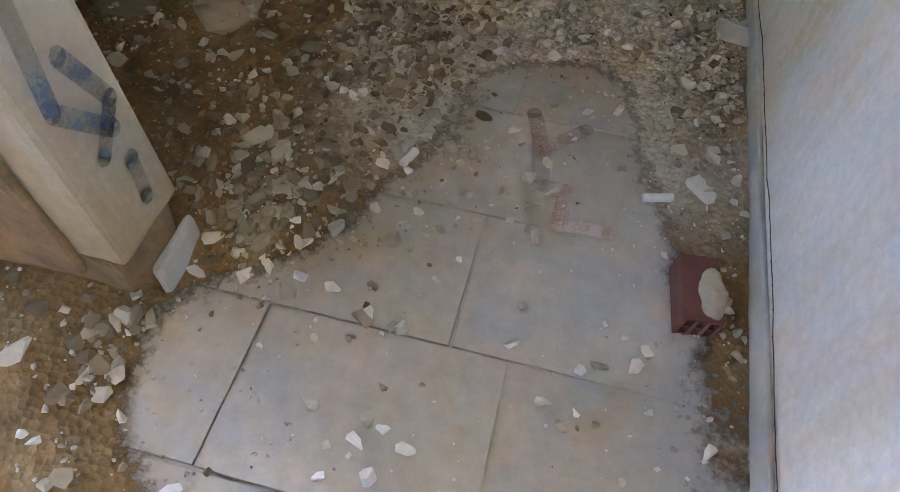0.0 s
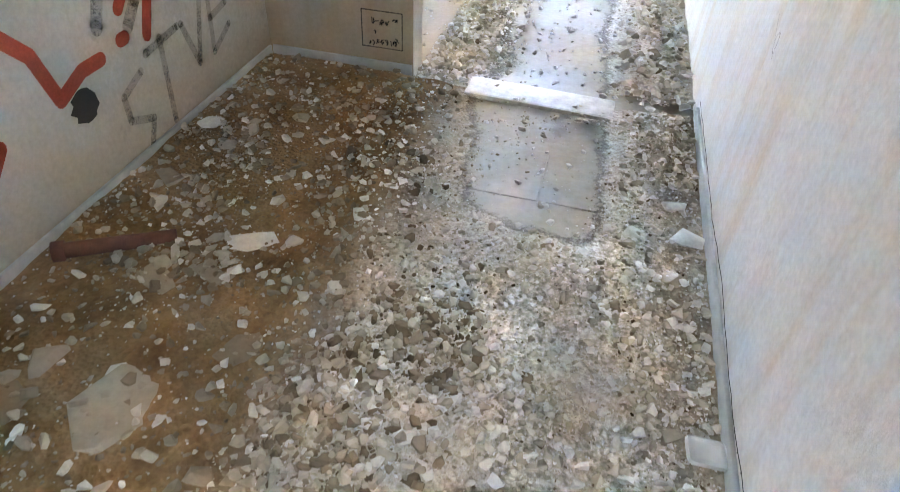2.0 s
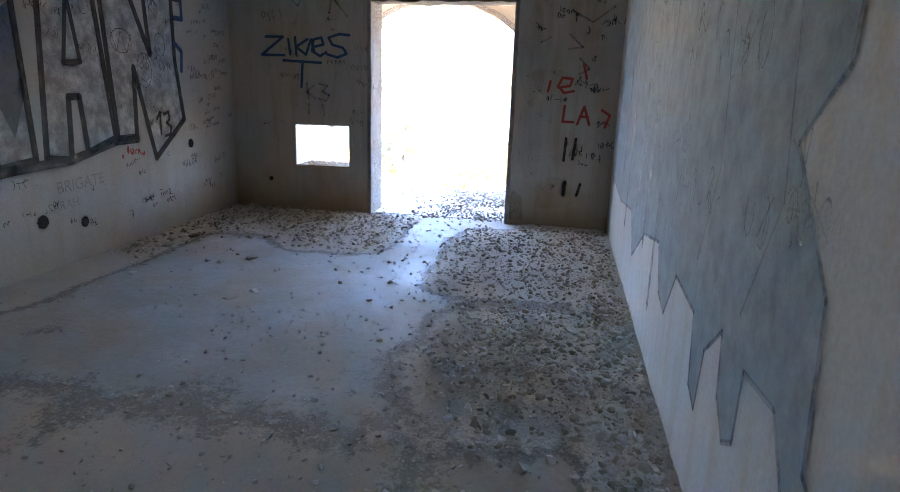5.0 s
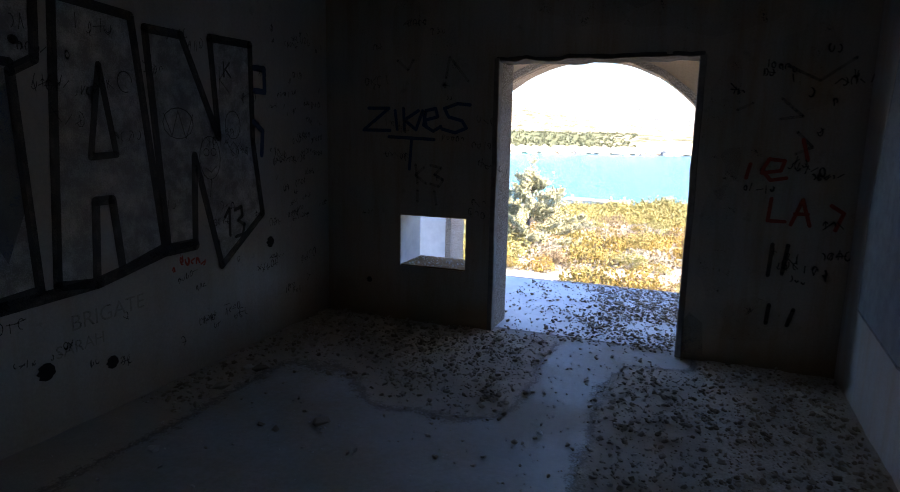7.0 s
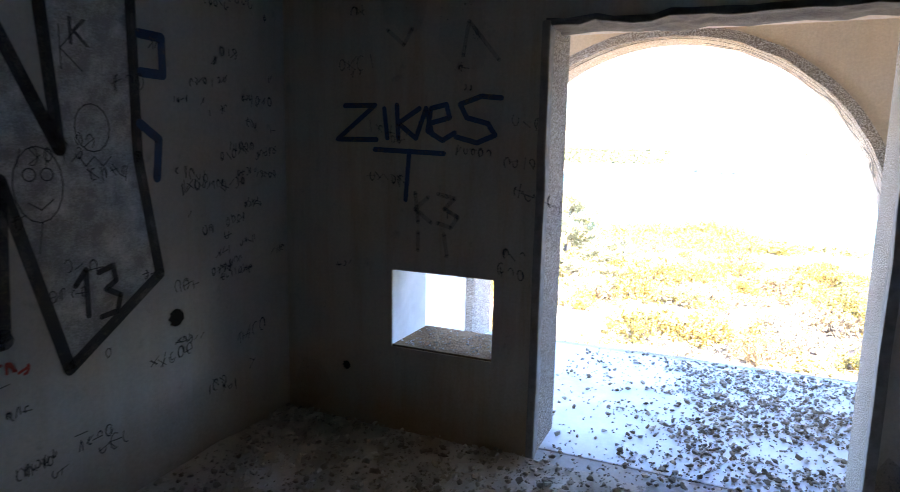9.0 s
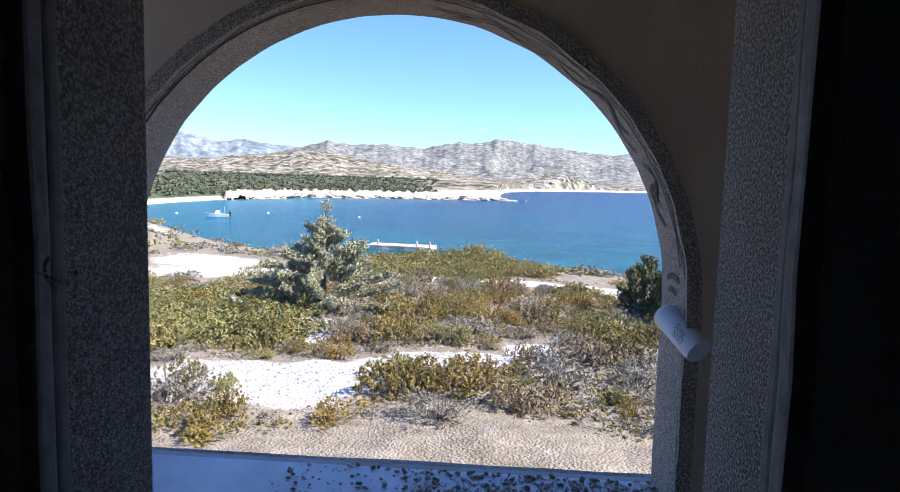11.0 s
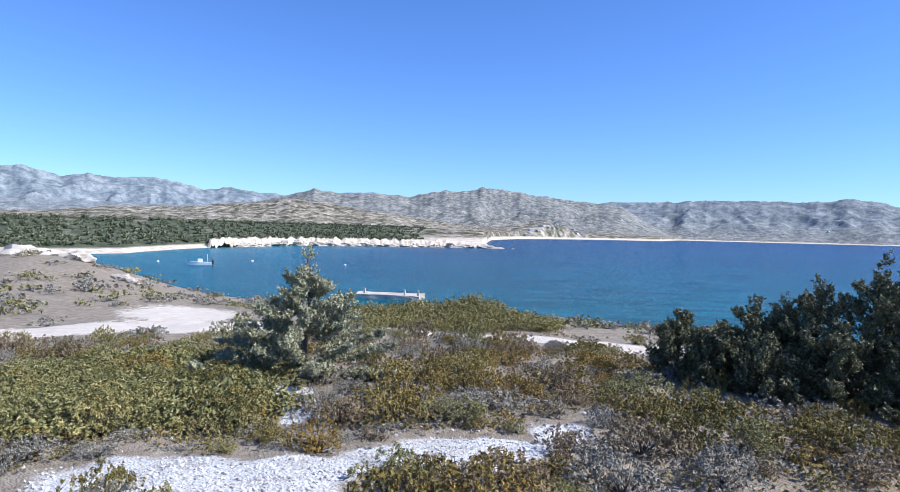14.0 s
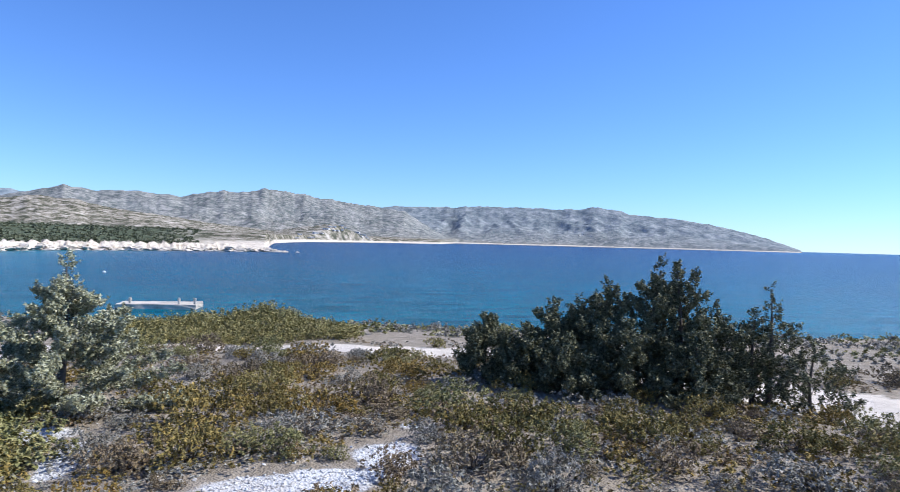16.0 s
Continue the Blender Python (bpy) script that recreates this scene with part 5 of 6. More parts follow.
def shore_rise(a, r, c0):
    """0 at the waterline to 1 inland: a beach, or broken low cliffs round the point."""
    d = r - c0
    soft_rise = min(1.0, max(d, 0.0) / (150 if c0 < 600 else 25 + 0.02 * c0)) ** 0.8
    if -23.5 < a < 0.6:
        d += 5 * noise.noise((a * 1.1, 2, 0)) + 3 * noise.noise((a * 5, 4, 0))
        top = 0.34 + 0.14 * noise.noise((a * 2.3, 7, 0)) + 0.10 * noise.noise((a * 9, r * 0.2, 0))
        if a > -4:
            top *= 0.45 + 0.55 * (0.6 - a) / 4.6
        return max(soft_rise, min(top, max(0.0, 0.10 + d * 0.05) if d > -1 else 0.0))
    return soft_rise


def build_hills():
    azs = np.linspace(-62, 48, 860)
    shelf = np.array([0, 3, 6, 9, 13, 18, 25, 35, 50, 70, 95, 125, 160, 200, 250])
    fracs = np.linspace(0.0, 1.0, 130)[1:]
    verts, faces, cols = [], [], []
    for a in azs:
        c0 = coast(a)
        for r in np.concatenate([c0 + shelf, c0 + 250 + (4700 - c0 - 250) * fracs]):
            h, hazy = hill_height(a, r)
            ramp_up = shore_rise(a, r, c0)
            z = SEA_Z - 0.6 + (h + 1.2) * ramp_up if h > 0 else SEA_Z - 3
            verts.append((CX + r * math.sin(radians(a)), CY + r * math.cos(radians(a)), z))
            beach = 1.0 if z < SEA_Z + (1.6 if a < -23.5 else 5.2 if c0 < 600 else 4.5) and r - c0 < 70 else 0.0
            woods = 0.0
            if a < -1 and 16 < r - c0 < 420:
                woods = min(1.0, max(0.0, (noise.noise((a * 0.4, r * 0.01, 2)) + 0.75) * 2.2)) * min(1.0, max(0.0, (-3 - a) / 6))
            # Red: amount of painted haze, green: beach, blue: woods.
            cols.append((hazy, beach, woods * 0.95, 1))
    w = len(shelf) + len(fracs)
    for i in range(len(azs) - 1):
        for j in range(w - 1):
            k = i * w + j
            faces.append((k, k + 1, k + w + 1, k + w))
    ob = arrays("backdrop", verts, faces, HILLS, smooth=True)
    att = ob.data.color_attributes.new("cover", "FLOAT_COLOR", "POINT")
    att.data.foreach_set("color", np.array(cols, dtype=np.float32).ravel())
    return tagged(ob, "dry limestone hills across the bay", "hills", kind="structure")


hills = build_hills()
# ---- plants ----
def leaf_tris(pos, nrm, size, rs, aspect=0.55):
    """Small pointed leaves at the given places."""
    n = len(pos)
    rnd = rs.normal(size=(n, 3))
    d1 = rnd - nrm * (rnd * nrm).sum(1, keepdims=True) * 0.55
    d1 /= np.linalg.norm(d1, axis=1, keepdims=True) + 1e-9
    d2 = np.cross(d1, nrm + rs.normal(size=(n, 3)) * 0.5)
    d2 /= np.linalg.norm(d2, axis=1, keepdims=True) + 1e-9
    s = size * rs.uniform(0.6, 1.4, (n, 1))
    a, b, c = pos - d2 * s * aspect * 0.5, pos + d2 * s * aspect * 0.5, pos + d1 * s
    v = np.stack([a, b, c], 1).reshape(-1, 3)
    return v, np.arange(3 * n).reshape(-1, 3)


def cushion(n, size, seed, height=0.62, lumps=7, leaf=0.05):
    """Leaves of a low cushion shrub, radius about 1: sprigs standing on rounded lumps, with gaps between."""
    rs = np.random.RandomState(seed)
    cen = np.stack([rs.uniform(-0.62, 0.62, lumps), rs.uniform(-0.62, 0.62, lumps), rs.uniform(0.0, 0.36, lumps)], 1)
    rad = rs.uniform(0.22, 0.44, lumps)
    m = max(8, n // 16)
    k = rs.randint(0, lumps, m)
    d = rs.normal(size=(m, 3))
    d[:, 2] = np.abs(d[:, 2])
    d /= np.linalg.norm(d, axis=1, keepdims=True)
    way = d + np.array([0, 0, 0.45])
    way /= np.linalg.norm(way, axis=1, keepdims=True)
    foot = cen[k] + d * rad[k][:, None] * rs.uniform(0.80, 0.98, (m, 1))
    long = rs.uniform(0.05, 0.12, (m, 1)) * (leaf / 0.05) ** 0.5
    q = rs.randint(0, m, n)
    along = rs.rand(n, 1) ** 0.7
    off = rs.normal(size=(n, 3))
    off /= np.linalg.norm(off, axis=1, keepdims=True)
    p = foot[q] + way[q] * long[q] * along + off * 0.032 * (1.25 - along)
    p[:, 2] *= height / 0.62
    nrm = off * 0.6 + way[q]
    nrm /= np.linalg.norm(nrm, axis=1, keepdims=True)
    return leaf_tris(p, nrm, leaf, rs)


def twig_core(seed, height=0.45):
    """The woody inside of a shrub."""
    rs = np.random.RandomState(seed)
    vs, fs = [], []
    for i in range(46):
        a, e, l = rs.uniform(0, 6.28), rs.uniform(0.25, 1.4), rs.uniform(0.45, 0.85)
        tip = np.array([math.cos(a) * math.cos(e), math.sin(a) * math.cos(e), math.sin(e) * height * 1.5]) * l
        side = np.array([-math.sin(a), math.cos(a), 0]) * 0.012
        base = rs.normal(size=3) * 0.05 * np.array([1, 1, 0])
        k = len(vs)
        vs += [base - side, base + side, base + np.array([0, 0, 0.02]), tip]
        fs += [(k, k + 1, k + 3), (k + 1, k + 2, k + 3), (k + 2, k, k + 3)]
    return np.array(vs), np.array(fs)


def tri_mesh(name, v, f, material):
    me = bpy.data.meshes.new(name)
    me.from_pydata(v.tolist(), [], f.tolist())
    me.materials.append(material)
    return me


BUSH_KINDS = {
    "green": (LEAF_GREEN, 0.60, "dense olive green cushion shrub on dry ground"),
    "olive": (LEAF_OLIVE, 0.50, "low yellowish brown heath shrub on dry ground"),
    "grey": (LEAF_GREY, 0.45, "low grey thorny cushion shrub on dry ground"),
    "brown": (LEAF_BROWN, 0.48, "low dry brown shrub on pale ground"),
}
crowns, cores = {}, [tri_mesh("woody_core", *twig_core(s), TWIG) for s in range(3)]
for kind, (mat, h, _) in BUSH_KINDS.items():
    crowns[kind] = [tri_mesh("foliage", *cushion(4200, 1.0, 31 + 7 * s + len(kind), h, 8 + 2 * s, 0.05 if kind != "grey" else 0.046), mat) for s in range(3)]

veg = np.random.RandomState(21)


def kind_at(x, y):
    dx, dy = x - CX, y - CY
    r, az = math.hypot(dx, dy), math.degrees(math.atan2(dx, dy))
    if az < -17 and 9.5 < r < 17:
        return veg.choice(["green", "green", "green", "olive"])
    if r > 24 and -12 < az < 12:
        return "green"
    if r > 20:
        return veg.choice(["grey", "brown", "green", "grey"])
    n = noise.noise((x * 0.5, y * 0.5, 7))
    if n > 0.12:
        return veg.choice(["olive", "green", "olive", "brown"])
    if n < -0.12:
        return veg.choice(["grey", "brown", "olive"])
    return veg.choice(["olive", "olive", "grey", "green", "brown"])


def shrub(x, y, rad, kind, sink=0.06):
    mat, h, label = BUSH_KINDS[kind]
    ob = tagged(new("shrub"), label, "shrub", "coastal shrubs")
    i = int(veg.randint(3))
    c = new("foliage", crowns[kind][i])
    w = new("woody_core", cores[i])
    c.parent = w.parent = ob
    tall = veg.uniform(1.0, 1.45)
    ob.matrix_world = pose(x, y, ground_z(x, y) - sink * rad, 0, 0, veg.uniform(0, 360)) @ Matrix.Diagonal((rad, rad * veg.uniform(0.8, 1.1), rad * tall, 1))
    return ob


placed = []


def free_spot(x, y, rad, pack=0.62):
    return all((x - a) ** 2 + (y - b) ** 2 > (pack * (rad + q)) ** 2 for a, b, q in placed)


# named shrubs, then a scatter
for x, y, rad, kind in [(-4.7, 17.35, 0.5, "olive"), (-4.1, 17.2, 0.34, "green"), (-3.95, 20.1, 0.45, "olive"), (-1.8, 18.45, 0.62, "green"), (-1.15, 18.2, 0.75, "brown"), (-0.5, 18.55, 0.7, "brown"), (-1.5, 17.5, 0.7, "olive"),
                        (0.4, 20.0, 0.5, "brown"), (-0.6, 22.05, 0.8, "grey"), (-2.3, 21.1, 0.75, "olive"), (-1.5, 21.3, 0.5, "green"), (-3.0, 21.0, 0.55, "brown"), (-2.2, 23.1, 0.95, "olive"), (-1.1, 23.4, 0.7, "olive"), (-0.2, 23.4, 0.7, "olive"),
                        (0.5, 22.2, 0.5, "grey"), (2.1, 23.5, 0.8, "green"), (2.3, 20.5, 0.72, "olive"), (3.15, 20.4, 0.7, "green"), (1.45, 19.9, 0.75, "brown"), (1.3, 21.2, 0.5, "grey"), (3.0, 22.0, 0.7, "olive"), (-5.75, 18.95, 0.35, "grey"),
                        (-5.0, 21.2, 0.8, "olive"), (-5.9, 21.6, 0.7, "brown"), (0.9, 18.6, 0.8, "grey"), (2.2, 19.0, 0.7, "grey"), (-0.25, 20.75, 0.25, "green"), (-0.6, 19.5, 0.2, "olive")]:
    shrub(x, y, rad, kind)
    placed.append((x, y, rad))
# azimuth, height, spread, step back, seed, fullness of the junipers with shade-darkened leaves
BACKLIT_TREES = ((18.6, 1.75, 0.62, 0.1, 5, 1.0), (21.6, 1.55, 0.6, -0.4, 6, 1.0), (24.4, 2.15, 0.62, 0.0, 7, 1.0), (26.8, 2.2, 0.28, 0.2, 8, 0.8), (29.0, 2.65, 0.70, 0.0, 9, 1.0), (33.0, 3.1, 0.78, 0.1, 10, 1.0), (35.6, 3.15, 0.72, 0.0, 11, 1.0),
              (31.0, 1.7, 0.9, -0.9, 12, 1.0), (26.0, 1.35, 0.85, -0.9, 13, 1.0), (38.2, 2.2, 0.8, -0.1, 14, 1.0), (41.0, 2.2, 0.7, 0.3, 15, 0.5), (42.6, 2.75, 0.75, 0.4, 16, 0.32), (45.5, 1.7, 0.9, 0.2, 17, 0.35), (36.5, 1.5, 0.9, -1.0, 18, 0.9))
TREES = [(-4.85, 25.3, 3.05, 2.2, LEAF_JUNIPER, 3, 1.0)] + [(CX + (15.2 + dy) * math.sin(radians(a)), CY + (15.2 + dy) * math.cos(radians(a)), h, sp * 1.12, LEAF_BACKLIT, sd, full) for a, h, sp, dy, sd, full in BACKLIT_TREES]
count = 0
while count < 700:
    r, az = 4.3 + 19 * veg.rand() ** 0.75, veg.uniform(-48, 62)
    x, y = CX + r * math.sin(radians(az)), CY + r * math.cos(radians(az))
    count += 1
    rad = veg.uniform(0.35, 0.85) * (1.0 if r > 9 else 0.8)
    if bare_gravel(x, y) > 0.12 or bare_sand(x, y) > 0.25 and r > 10 or not free_spot(x, y, rad) or len(placed) > 290:
        continue
    placed.append((x, y, rad))
    shrub(x, y, rad, kind_at(x, y))


def far_scrub(kind, n, r0, r1, a0, a1, s0, s1, label, leaves=620, leaf=0.14):
    """Scrub beyond the near clearing, one joined sheet of foliage."""
    mat, h, _ = BUSH_KINDS[kind]
    base = [cushion(leaves, 1.0, 90 + k, h, 8, leaf) for k in range(3)]
    vs, fs, tot = [], [], 0
    for _ in range(n):
        r, az = veg.uniform(r0, r1), veg.uniform(a0, a1)
        x, y = CX + r * math.sin(radians(az)), CY + r * math.cos(radians(az))
        if bare_sand(x, y) > 0.25 or bare_gravel(x, y) > 0.1:
            continue
        if r > 0.97 * shore(az):
            continue
        s = veg.uniform(s0, s1)
        v, f = base[veg.randint(3)]
        q = veg.uniform(0, 6.28)
        rot = np.array([[math.cos(q), -math.sin(q), 0], [math.sin(q), math.cos(q), 0], [0, 0, veg.uniform(0.6, 1.0)]])
        vs.append((v * s) @ rot.T + (x, y, ground_z(x, y) - 0.05))
        fs.append(f + tot)
        tot += len(v)
    me = tri_mesh("scrub", np.concatenate(vs), np.concatenate(fs), mat)
    return tagged(new("scrub", me), label, "scrub", kind="stuff")


far_scrub("olive", 330, 9, 21, -50, 65, 0.35, 0.75, "olive brown heath scrub between the larger shrubs", 560, 0.075)
far_scrub("grey", 360, 9, 24, -50, 65, 0.3, 0.7, "grey thorny scrub between the larger shrubs", 480, 0.085)
far_scrub("brown", 300, 9, 24, -50, 65, 0.3, 0.7, "dry brown scrub between the larger shrubs", 480, 0.085)
def thicket():
    """The dense evergreen thicket above the shore path: high in the middle, falling away to its ends."""
    base = [cushion(620, 1.0, 140 + k, 0.75, 9, 0.085) for k in range(3)]
    vs, fs, tot = [], [], 0
    for _ in range(360):
        az, depth = veg.uniform(-11.5, 7.0), veg.rand()
        top = float(np.interp(az, [-11.5, -8, -4, -2.0, -0.6, 1.0, 3, 5, 7], [0.5, 0.7, 0.75, 0.9, 1.15, 0.85, 0.5, 0.25, 0.0]))
        r = 24.2 + 4.2 * depth
        p = polar(az, r, 0)
        v, f = base[veg.randint(3)]
        sc = veg.uniform(0.45, 0.8)
        q = veg.uniform(0, 6.28)
        rot = np.array([[math.cos(q), -math.sin(q), 0], [math.sin(q), math.cos(q), 0], [0, 0, 1.0]])
        lift = top * min(1.0, 1.7 * depth) * (0.75 + 0.35 * veg.rand()) - 0.25
        vs.append((v * sc) @ rot.T + (p[0], p[1], ground_z(p[0], p[1]) + max(-0.05, lift)))
        fs.append(f + tot)
        tot += len(v)
    return tagged(new("thicket", tri_mesh("thicket", np.concatenate(vs), np.concatenate(fs), LEAF_GREEN)), "dense green evergreen thicket beside the sandy path", "thicket", kind="stuff")


thicket()
far_scrub("green", 190, 10, 17, -40, -19, 0.5, 1.0, "broad olive green scrub mound", 1100, 0.075)
far_scrub("grey", 420, 28, 62, -45, 70, 0.6, 1.3, "grey scrub on the shore slope", 260)
far_scrub("green", 220, 28, 62, -45, 70, 0.6, 1.2, "dark green scrub on the shore slope", 260)


far_scrub("grey", 190, 4.6, 9.5, -42, 60, 0.25, 0.5, "small grey scrub between the cushions", 480, 0.08)
far_scrub("olive", 190, 4.6, 14, -42, 60, 0.25, 0.55, "small olive brown scrub between the cushions", 480, 0.08)


def juniper(x, y, height, spread, mat, seed, full=1.0):
    """Coastal juniper: crooked trunk, limbs that turn upward, and tufts of scale leaves crowded on their outer halves."""
    rs = np.random.RandomState(seed)
    broad = mat is LEAF_JUNIPER
    label = "grey green cone shaped juniper with layered branches" if broad else "bushy juniper with leaves darkened as if backlit, ragged upright branches" if full > 0.6 else "thin juniper with bare twisted twigs and sparse tufts"
    ob = tagged(new("juniper_tree"), label, "tree", "junipers")
    bm = bmesh.new()

    def limb(pts, r0, r1):
        last = None
        for k, c in enumerate(pts):
            r = r0 + (r1 - r0) * k / (len(pts) - 1)
            ring = [bm.verts.new(Vector(c) + Vector((math.cos(q * 1.2566) * r, math.sin(q * 1.2566) * r, 0))) for q in range(5)]
            if last:
                for q in range(5):
                    bm.faces.new((last[q], last[(q + 1) % 5], ring[(q + 1) % 5], ring[q]))
            last = ring

    lean = rs.uniform(-0.12, 0.12, 2) * height * 0.5
    stem = [np.array([lean[0] * t ** 1.5 + 0.05 * math.sin(3 * t + seed), lean[1] * t ** 1.5 + 0.05 * math.cos(4 * t + seed), -0.1 + height * 0.92 * t]) for t in np.linspace(0, 1, 8)]
    limb(stem, 0.035 * height, 0.012)
    tufts = []
    count = int((64 if broad else 30) * (0.55 + 0.45 * full))
    for i in range(count):
        t = ((i + rs.rand()) / count) ** 1.15
        a = i * 2.4 + rs.uniform(-0.5, 0.5)
        out = np.array([math.cos(a), math.sin(a), 0.0])
        foot = np.array([np.interp(t * 0.82, np.linspace(0, 1, 8), [p[k] for p in stem]) for k in range(3)])
        reach = spread * (1.02 - t) ** (0.8 if broad else 0.36) * rs.uniform(0.55, 1.15) + 0.08
        rise = height * (rs.uniform(0.06, 0.19) if broad else rs.uniform(0.12, 0.30)) * (1.15 - 0.6 * t)
        line = [foot + out * reach * q + np.array([0, 0, rise * q ** 1.8]) + rs.normal(size=3) * 0.03 * q for q in (0, 0.35, 0.7, 1.0)]
        limb(line, 0.010 * height * (1 - 0.6 * t), 0.005)
        plump = rs.uniform(0.10, 0.19) * (0.8 if broad else 1.0)
        for _ in range(int((44 if broad else 26) * full * (0.6 + reach / spread))):
            q = 0.3 + 0.72 * rs.rand() ** 0.8
            c = np.array([np.interp(q, (0, 0.35, 0.7, 1.0), [p[k] for p in line]) for k in range(3)])
            d = rs.normal(size=3)
            d /= np.linalg.norm(d)
            way = d * 0.6 + out * 0.35 + np.array([0, 0, 0.65 if broad else 0.9])
            tufts.append((c + d * plump * (1.15 - 0.7 * q) * rs.rand() ** 0.4, way / np.linalg.norm(way)))
    for q in range(int((34 if broad else 46) * full)):
        z = height * rs.uniform(0.66, 1.0)
        d = rs.normal(size=3) * 0.5
        w = 0.20 * (1.05 - z / height) / 0.35 + 0.02
        c = np.array([np.interp(z / height, np.linspace(0, 1, 8), [p[k] for p in stem]) for k in range(2)] + [z - 0.08])
        way = np.array([d[0], d[1], 1.0])
        tufts.append((c + d * w, way / np.linalg.norm(way)))
    part("trunk", bm, BARK, ob, "grey brown crooked wood", True)
    m = 30
    c = np.repeat(np.array([p for p, _ in tufts]), m, axis=0)
    way = np.repeat(np.array([w for _, w in tufts]), m, axis=0)
    n = len(c)
    along = rs.rand(n, 1)
    d = rs.normal(size=(n, 3))
    d /= np.linalg.norm(d, axis=1, keepdims=True)
    long = np.repeat(rs.uniform(0.09, 0.20, (len(tufts), 1)), m, axis=0)
    p = c + way * along * long + d * 0.040 * (1.2 - 0.9 * along)
    v, f = leaf_tris(p, d * 0.7 + way * 0.3, 0.050, rs, 0.6)
    crown = new("crown", tri_mesh("crown", v, f, mat))
    crown.parent = ob
    ob.matrix_world = pose(x, y, ground_z(x, y), 0, 0, rs.uniform(0, 360))
    return ob


for tree in TREES:
    juniper(*tree)


# loose stones on the clearings
gravel(5200, -6.6, 1.4, 16.2, 23.9, 0.018, 0.075, "white limestone gravel on the clearings", 1.0, ground_z, lambda x, y: step(0.25, 0.8, bare_gravel(x, y)), make_stone("white_gravel", [(0.42, 0.40, 0.37), (0.62, 0.60, 0.57), (0.76, 0.75, 0.73), (0.80, 0.80, 0.79)]))


# ---- things on the water and across the bay ----
def motor_boat(az, r, turn):
    ob = tagged(new("motor_boat"), "white motor boat moored on the blue bay", "boat")
    bm = bmesh.new()
    secs = []
    for t in np.linspace(0, 1, 9):
        w = 1.05 * (1 - max(0, t - 0.45) ** 2 * 3.2)
        x = -3.0 + 6.0 * t
        secs.append([bm.verts.new((x, s * max(0.03, w) * k, z)) for s, k, z in ((-1, 1, 0.75 + 0.35 * t), (-1, 0.8, 0.0), (1, 0.8, 0.0), (1, 1, 0.75 + 0.35 * t))])
    for a, b in zip(secs, secs[1:]):
        for k in range(4):
            bm.faces.new((a[k], b[k], b[(k + 1) % 4], a[(k + 1) % 4]))
    bm.faces.new(secs[0])
    bm.faces.new(secs[-1][::-1])
    bmesh.ops.recalc_face_normals(bm, faces=bm.faces)
    part("hull", bm, BOAT_WHITE, ob)
    block("console", (-0.7, -0.5, 0.8), (0.4, 0.5, 1.7), BOAT_WHITE, ob, bevel=0.05)
    block("windscreen", (0.35, -0.45, 1.6), (0.45, 0.45, 2.0), HOLE, ob)
    block("engine", (-3.4, -0.25, 0.2), (-2.95, 0.25, 1.5), HOLE, ob, bevel=0.05)
    block("mast", (-1.9, -0.03, 0.8), (-1.84, 0.03, 2.8), BOAT_WHITE, ob)
    ob.matrix_world = Matrix.Translation(polar(az, r, SEA_Z - 0.15)) @ pose(0, 0, 0, 0, 0, turn)


motor_boat(-24.3, 172, 200)
for az, r in ((-27.5, 185), (-20.0, 190), (-33.0, 180), (-12.0, 175)):
    bm = bmesh.new()
    bmesh.ops.create_uvsphere(bm, u_segments=12, v_segments=8, radius=0.35)
    b = tagged(part("mooring_buoy", bm, BOAT_WHITE, smooth=True), "small white mooring buoy on the water", "buoy", "buoys")
    b.matrix_world = Matrix.Translation(polar(az, r, SEA_Z + 0.1))


def jetty():
    ob = tagged(new("jetty"), "low pale concrete jetty at the shore", "jetty")
    rough_box("deck", (-5, -2, -1.2), (5, 2, 0.5), ROCK_WHITE, ob, 5, 0.12)
    for x in (-3.5, 2.6, 4.6):
        block("bollard", (x, -1.5, 0.5), (x + 0.25, -1.2, 1.3), ROCK_WHITE, ob)
    ob.matrix_world = Matrix.Translation(polar(-8.0, 93, SEA_Z + 0.15)) @ pose(0, 0, 0, 0, 0, -8)


jetty()


def rock(az, r, sx, sy, sz, seed, label="pale weathered shore rock at the water"):
    bm = bmesh.new()
    bmesh.ops.create_icosphere(bm, subdivisions=4, radius=1.0)
    for v in bm.verts:
        v.co *= 1 + 0.55 * noise.fractal(v.co * 1.6 + Vector((seed, 0, 0)), 0.8, 2.0, 5)
        v.co.z = math.floor(v.co.z * 5) / 5 * 0.6 + v.co.z * 0.4
    ob = tagged(part("shore_rock", bm, ROCK_WHITE), label, "rock", "shore rocks")
    ob.matrix_world = Matrix.Translation(polar(az, r, SEA_Z)) @ pose(0, 0, 0, 0, 0, seed * 40) @ Matrix.Diagonal((sx, sy, sz, 1))


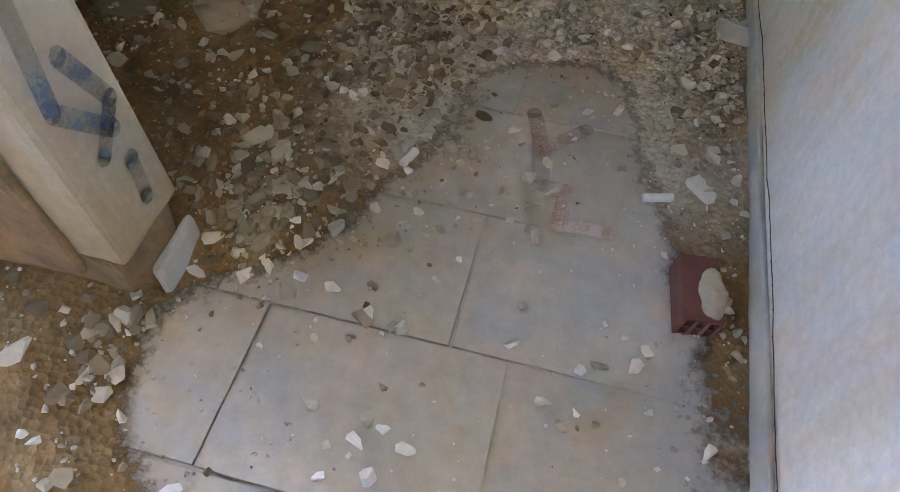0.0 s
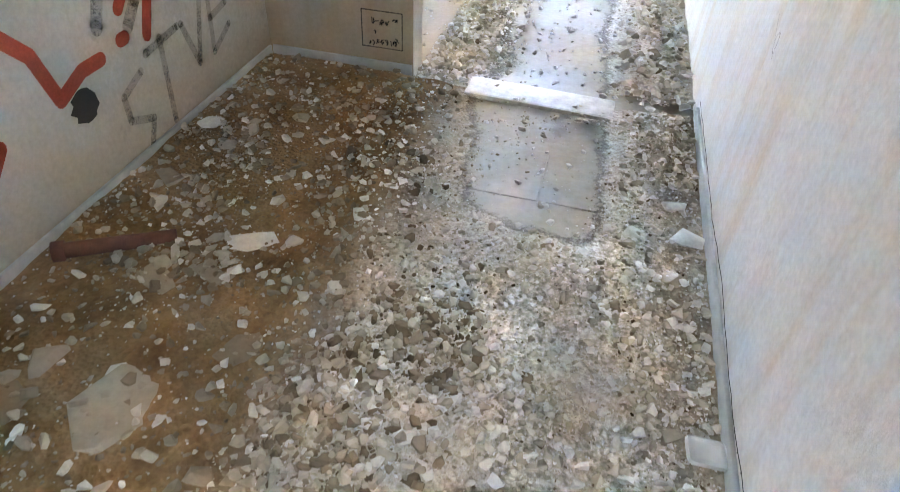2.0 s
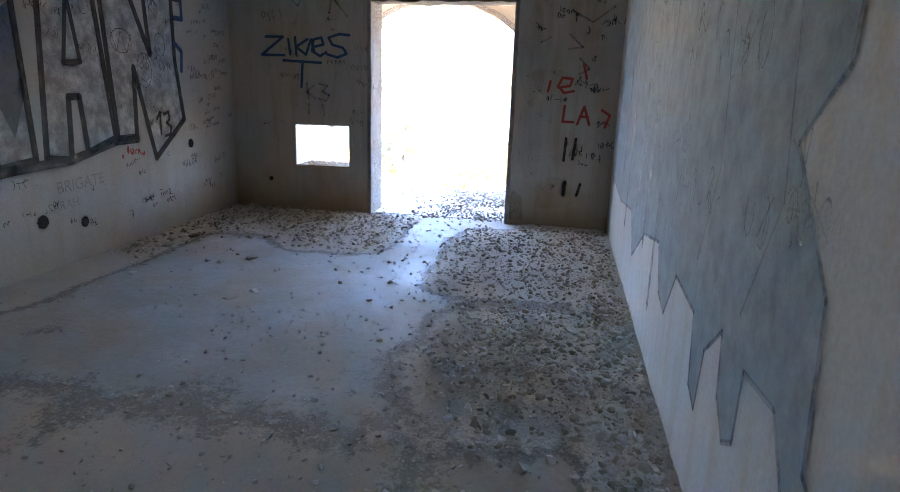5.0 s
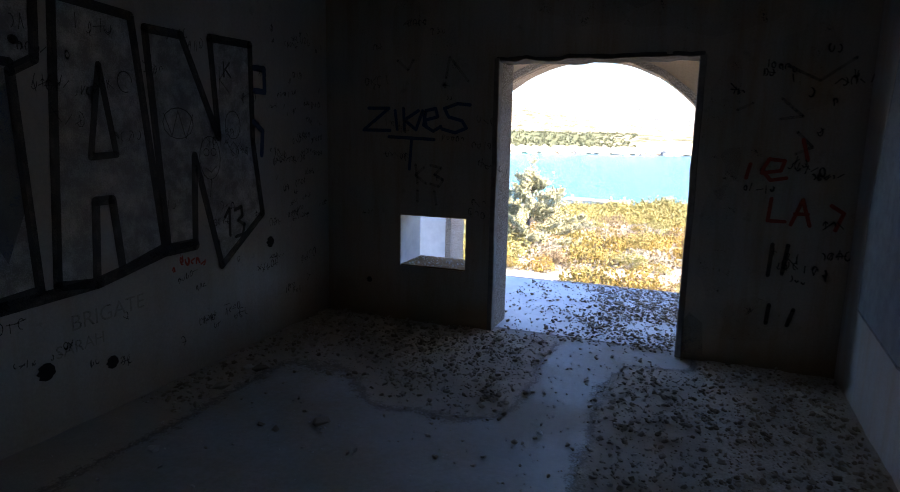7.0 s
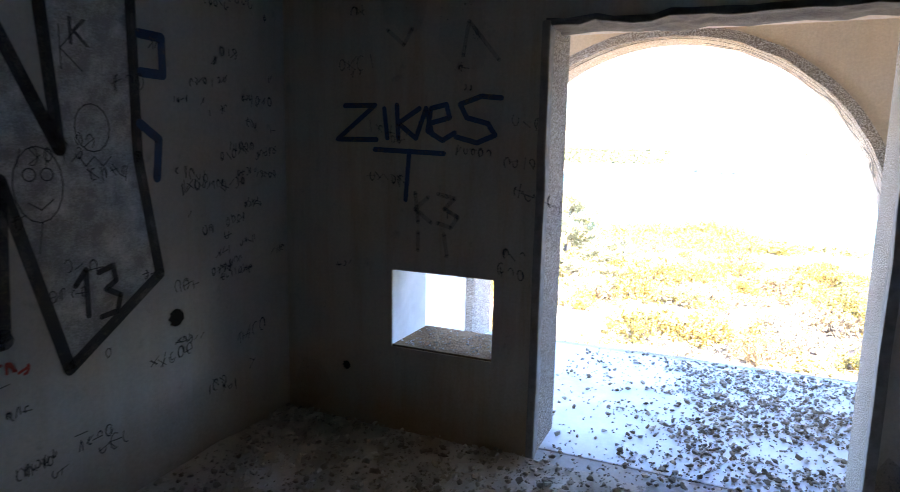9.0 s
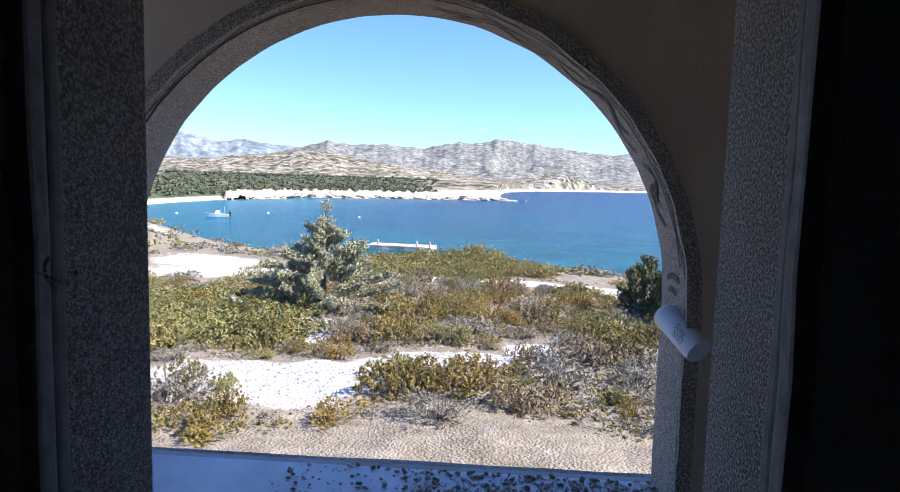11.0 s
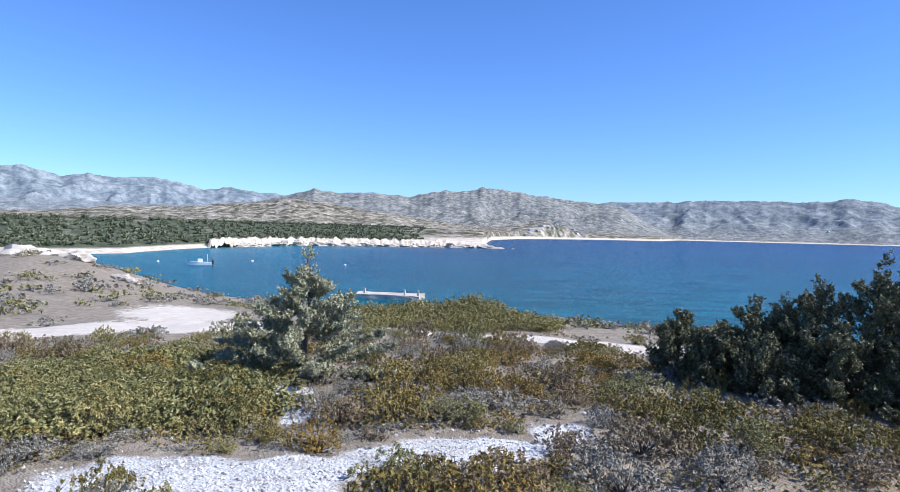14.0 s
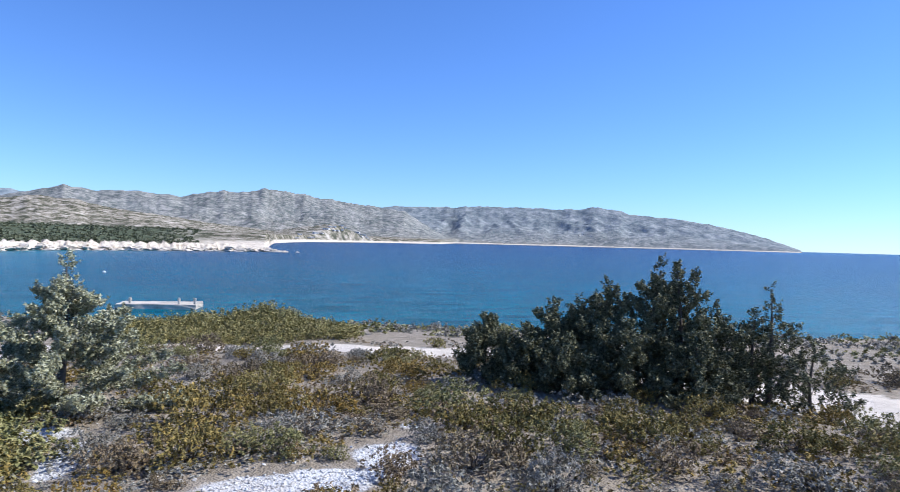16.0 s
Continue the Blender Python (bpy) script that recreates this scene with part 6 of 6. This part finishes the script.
for i, az in enumerate(np.linspace(-21, 0.4, 15)):
    rock(az, coast(az) + 5, 9, 6, 2.6 + 1.4 * noise.noise((i * 1.7, 0, 0)), i + 1)
for i, (az, s) in enumerate(((0.9, 3.0), (1.5, 2.0), (2.1, 1.6), (3.2, 1.0))):
    rock(az, 412, s * 1.8, s, s * 0.6, 40 + i, "small dark reef rock off the point")
for i, (az, r, s) in enumerate(((-37.0, 66, 2.4), (-35.0, 72, 1.8), (-33.5, 60, 1.2), (-30.5, 52, 0.8), (-29.6, 51, 0.6))):
    bm = bmesh.new()
    bmesh.ops.create_icosphere(bm, subdivisions=3, radius=1.0)
    for v in bm.verts:
        v.co *= 1 + 0.5 * noise.fractal(v.co * 1.4 + Vector((i, 3, 0)), 0.8, 2.0, 4)
    p = polar(az, r, 0)
    ob = tagged(part("boulder", bm, ROCK_WHITE), "pale boulder on the low headland", "rock", "headland rocks")
    ob.matrix_world = Matrix.Translation((p[0], p[1], ground_z(p[0], p[1]) + 0.1)) @ Matrix.Diagonal((s, s * 0.8, s * 0.5, 1))


def far_house():
    ob = tagged(new("house"), "small white cubic house across the bay", "house", "white houses")
    block("wall", (-6, -4, 0), (6, 4, 5.5), HOUSE_WHITE, ob)
    block("roof", (-6.2, -4.2, 5.5), (6.2, 4.2, 5.9), HOUSE_WHITE, ob)
    for k in range(3):
        block("window", (-4.5 + 3.6 * k, -4.08, 1.2), (-3.0 + 3.6 * k, -4.0, 3.4), HOLE, ob)
    return ob


house = far_house()
hr = random.Random(3)
spots = [(az, coast(az) + 520 + hr.uniform(-60, 120)) for az in [hr.uniform(-31, -14) for _ in range(20)]] + [(az, coast(az) + 25 + hr.uniform(0, 45)) for az in [hr.uniform(1.8, 9.5) for _ in range(22)]] + [(az, coast(az) + 130 + hr.uniform(0, 150)) for az in [hr.uniform(18, 30) for _ in range(14)]]


def land_z(az, r):
    c0 = coast(az)
    return SEA_Z - 0.6 + (hill_height(az, r)[0] + 1.2) * shore_rise(az, r, c0)


for i, (az, r) in enumerate(spots):
    big = 1.0 if r < 1200 else 1.35
    m = Matrix.Translation(polar(az, r, land_z(az, r) - 0.5)) @ pose(0, 0, 0, 0, 0, -az + hr.uniform(-25, 25)) @ Matrix.Diagonal((big * hr.uniform(0.6, 1.5), big, big * hr.uniform(0.45, 0.7), 1))
    if i == 0:
        house.matrix_world = m
    else:
        h = copy_thing(house, m)


def far_woods():
    """The wood behind the beach, crowns as small leafy clumps."""
    base = [cushion(70, 1.0, 190 + k, 0.8, 5, 0.6) for k in range(3)]
    vs, fs, tot = [], [], 0
    for _ in range(2800):
        az = veg.uniform(-52, -5)
        c0 = coast(az)
        r = c0 + (22 if az < -23.5 else 30) + 420 * veg.rand() ** 1.6
        if noise.noise((az * 0.4, r * 0.01, 2)) < -0.5:
            continue
        v, f = base[veg.randint(3)]
        s = veg.uniform(1.2, 2.3)
        vs.append(v * s + np.array(polar(az, r, land_z(az, r) - 0.6)))
        fs.append(f + tot)
        tot += len(v)
    return tagged(new("far_wood", tri_mesh("far_wood", np.concatenate(vs), np.concatenate(fs), LEAF_WOOD)), "dark green wood behind the far beach", "wood", kind="stuff")


far_woods()
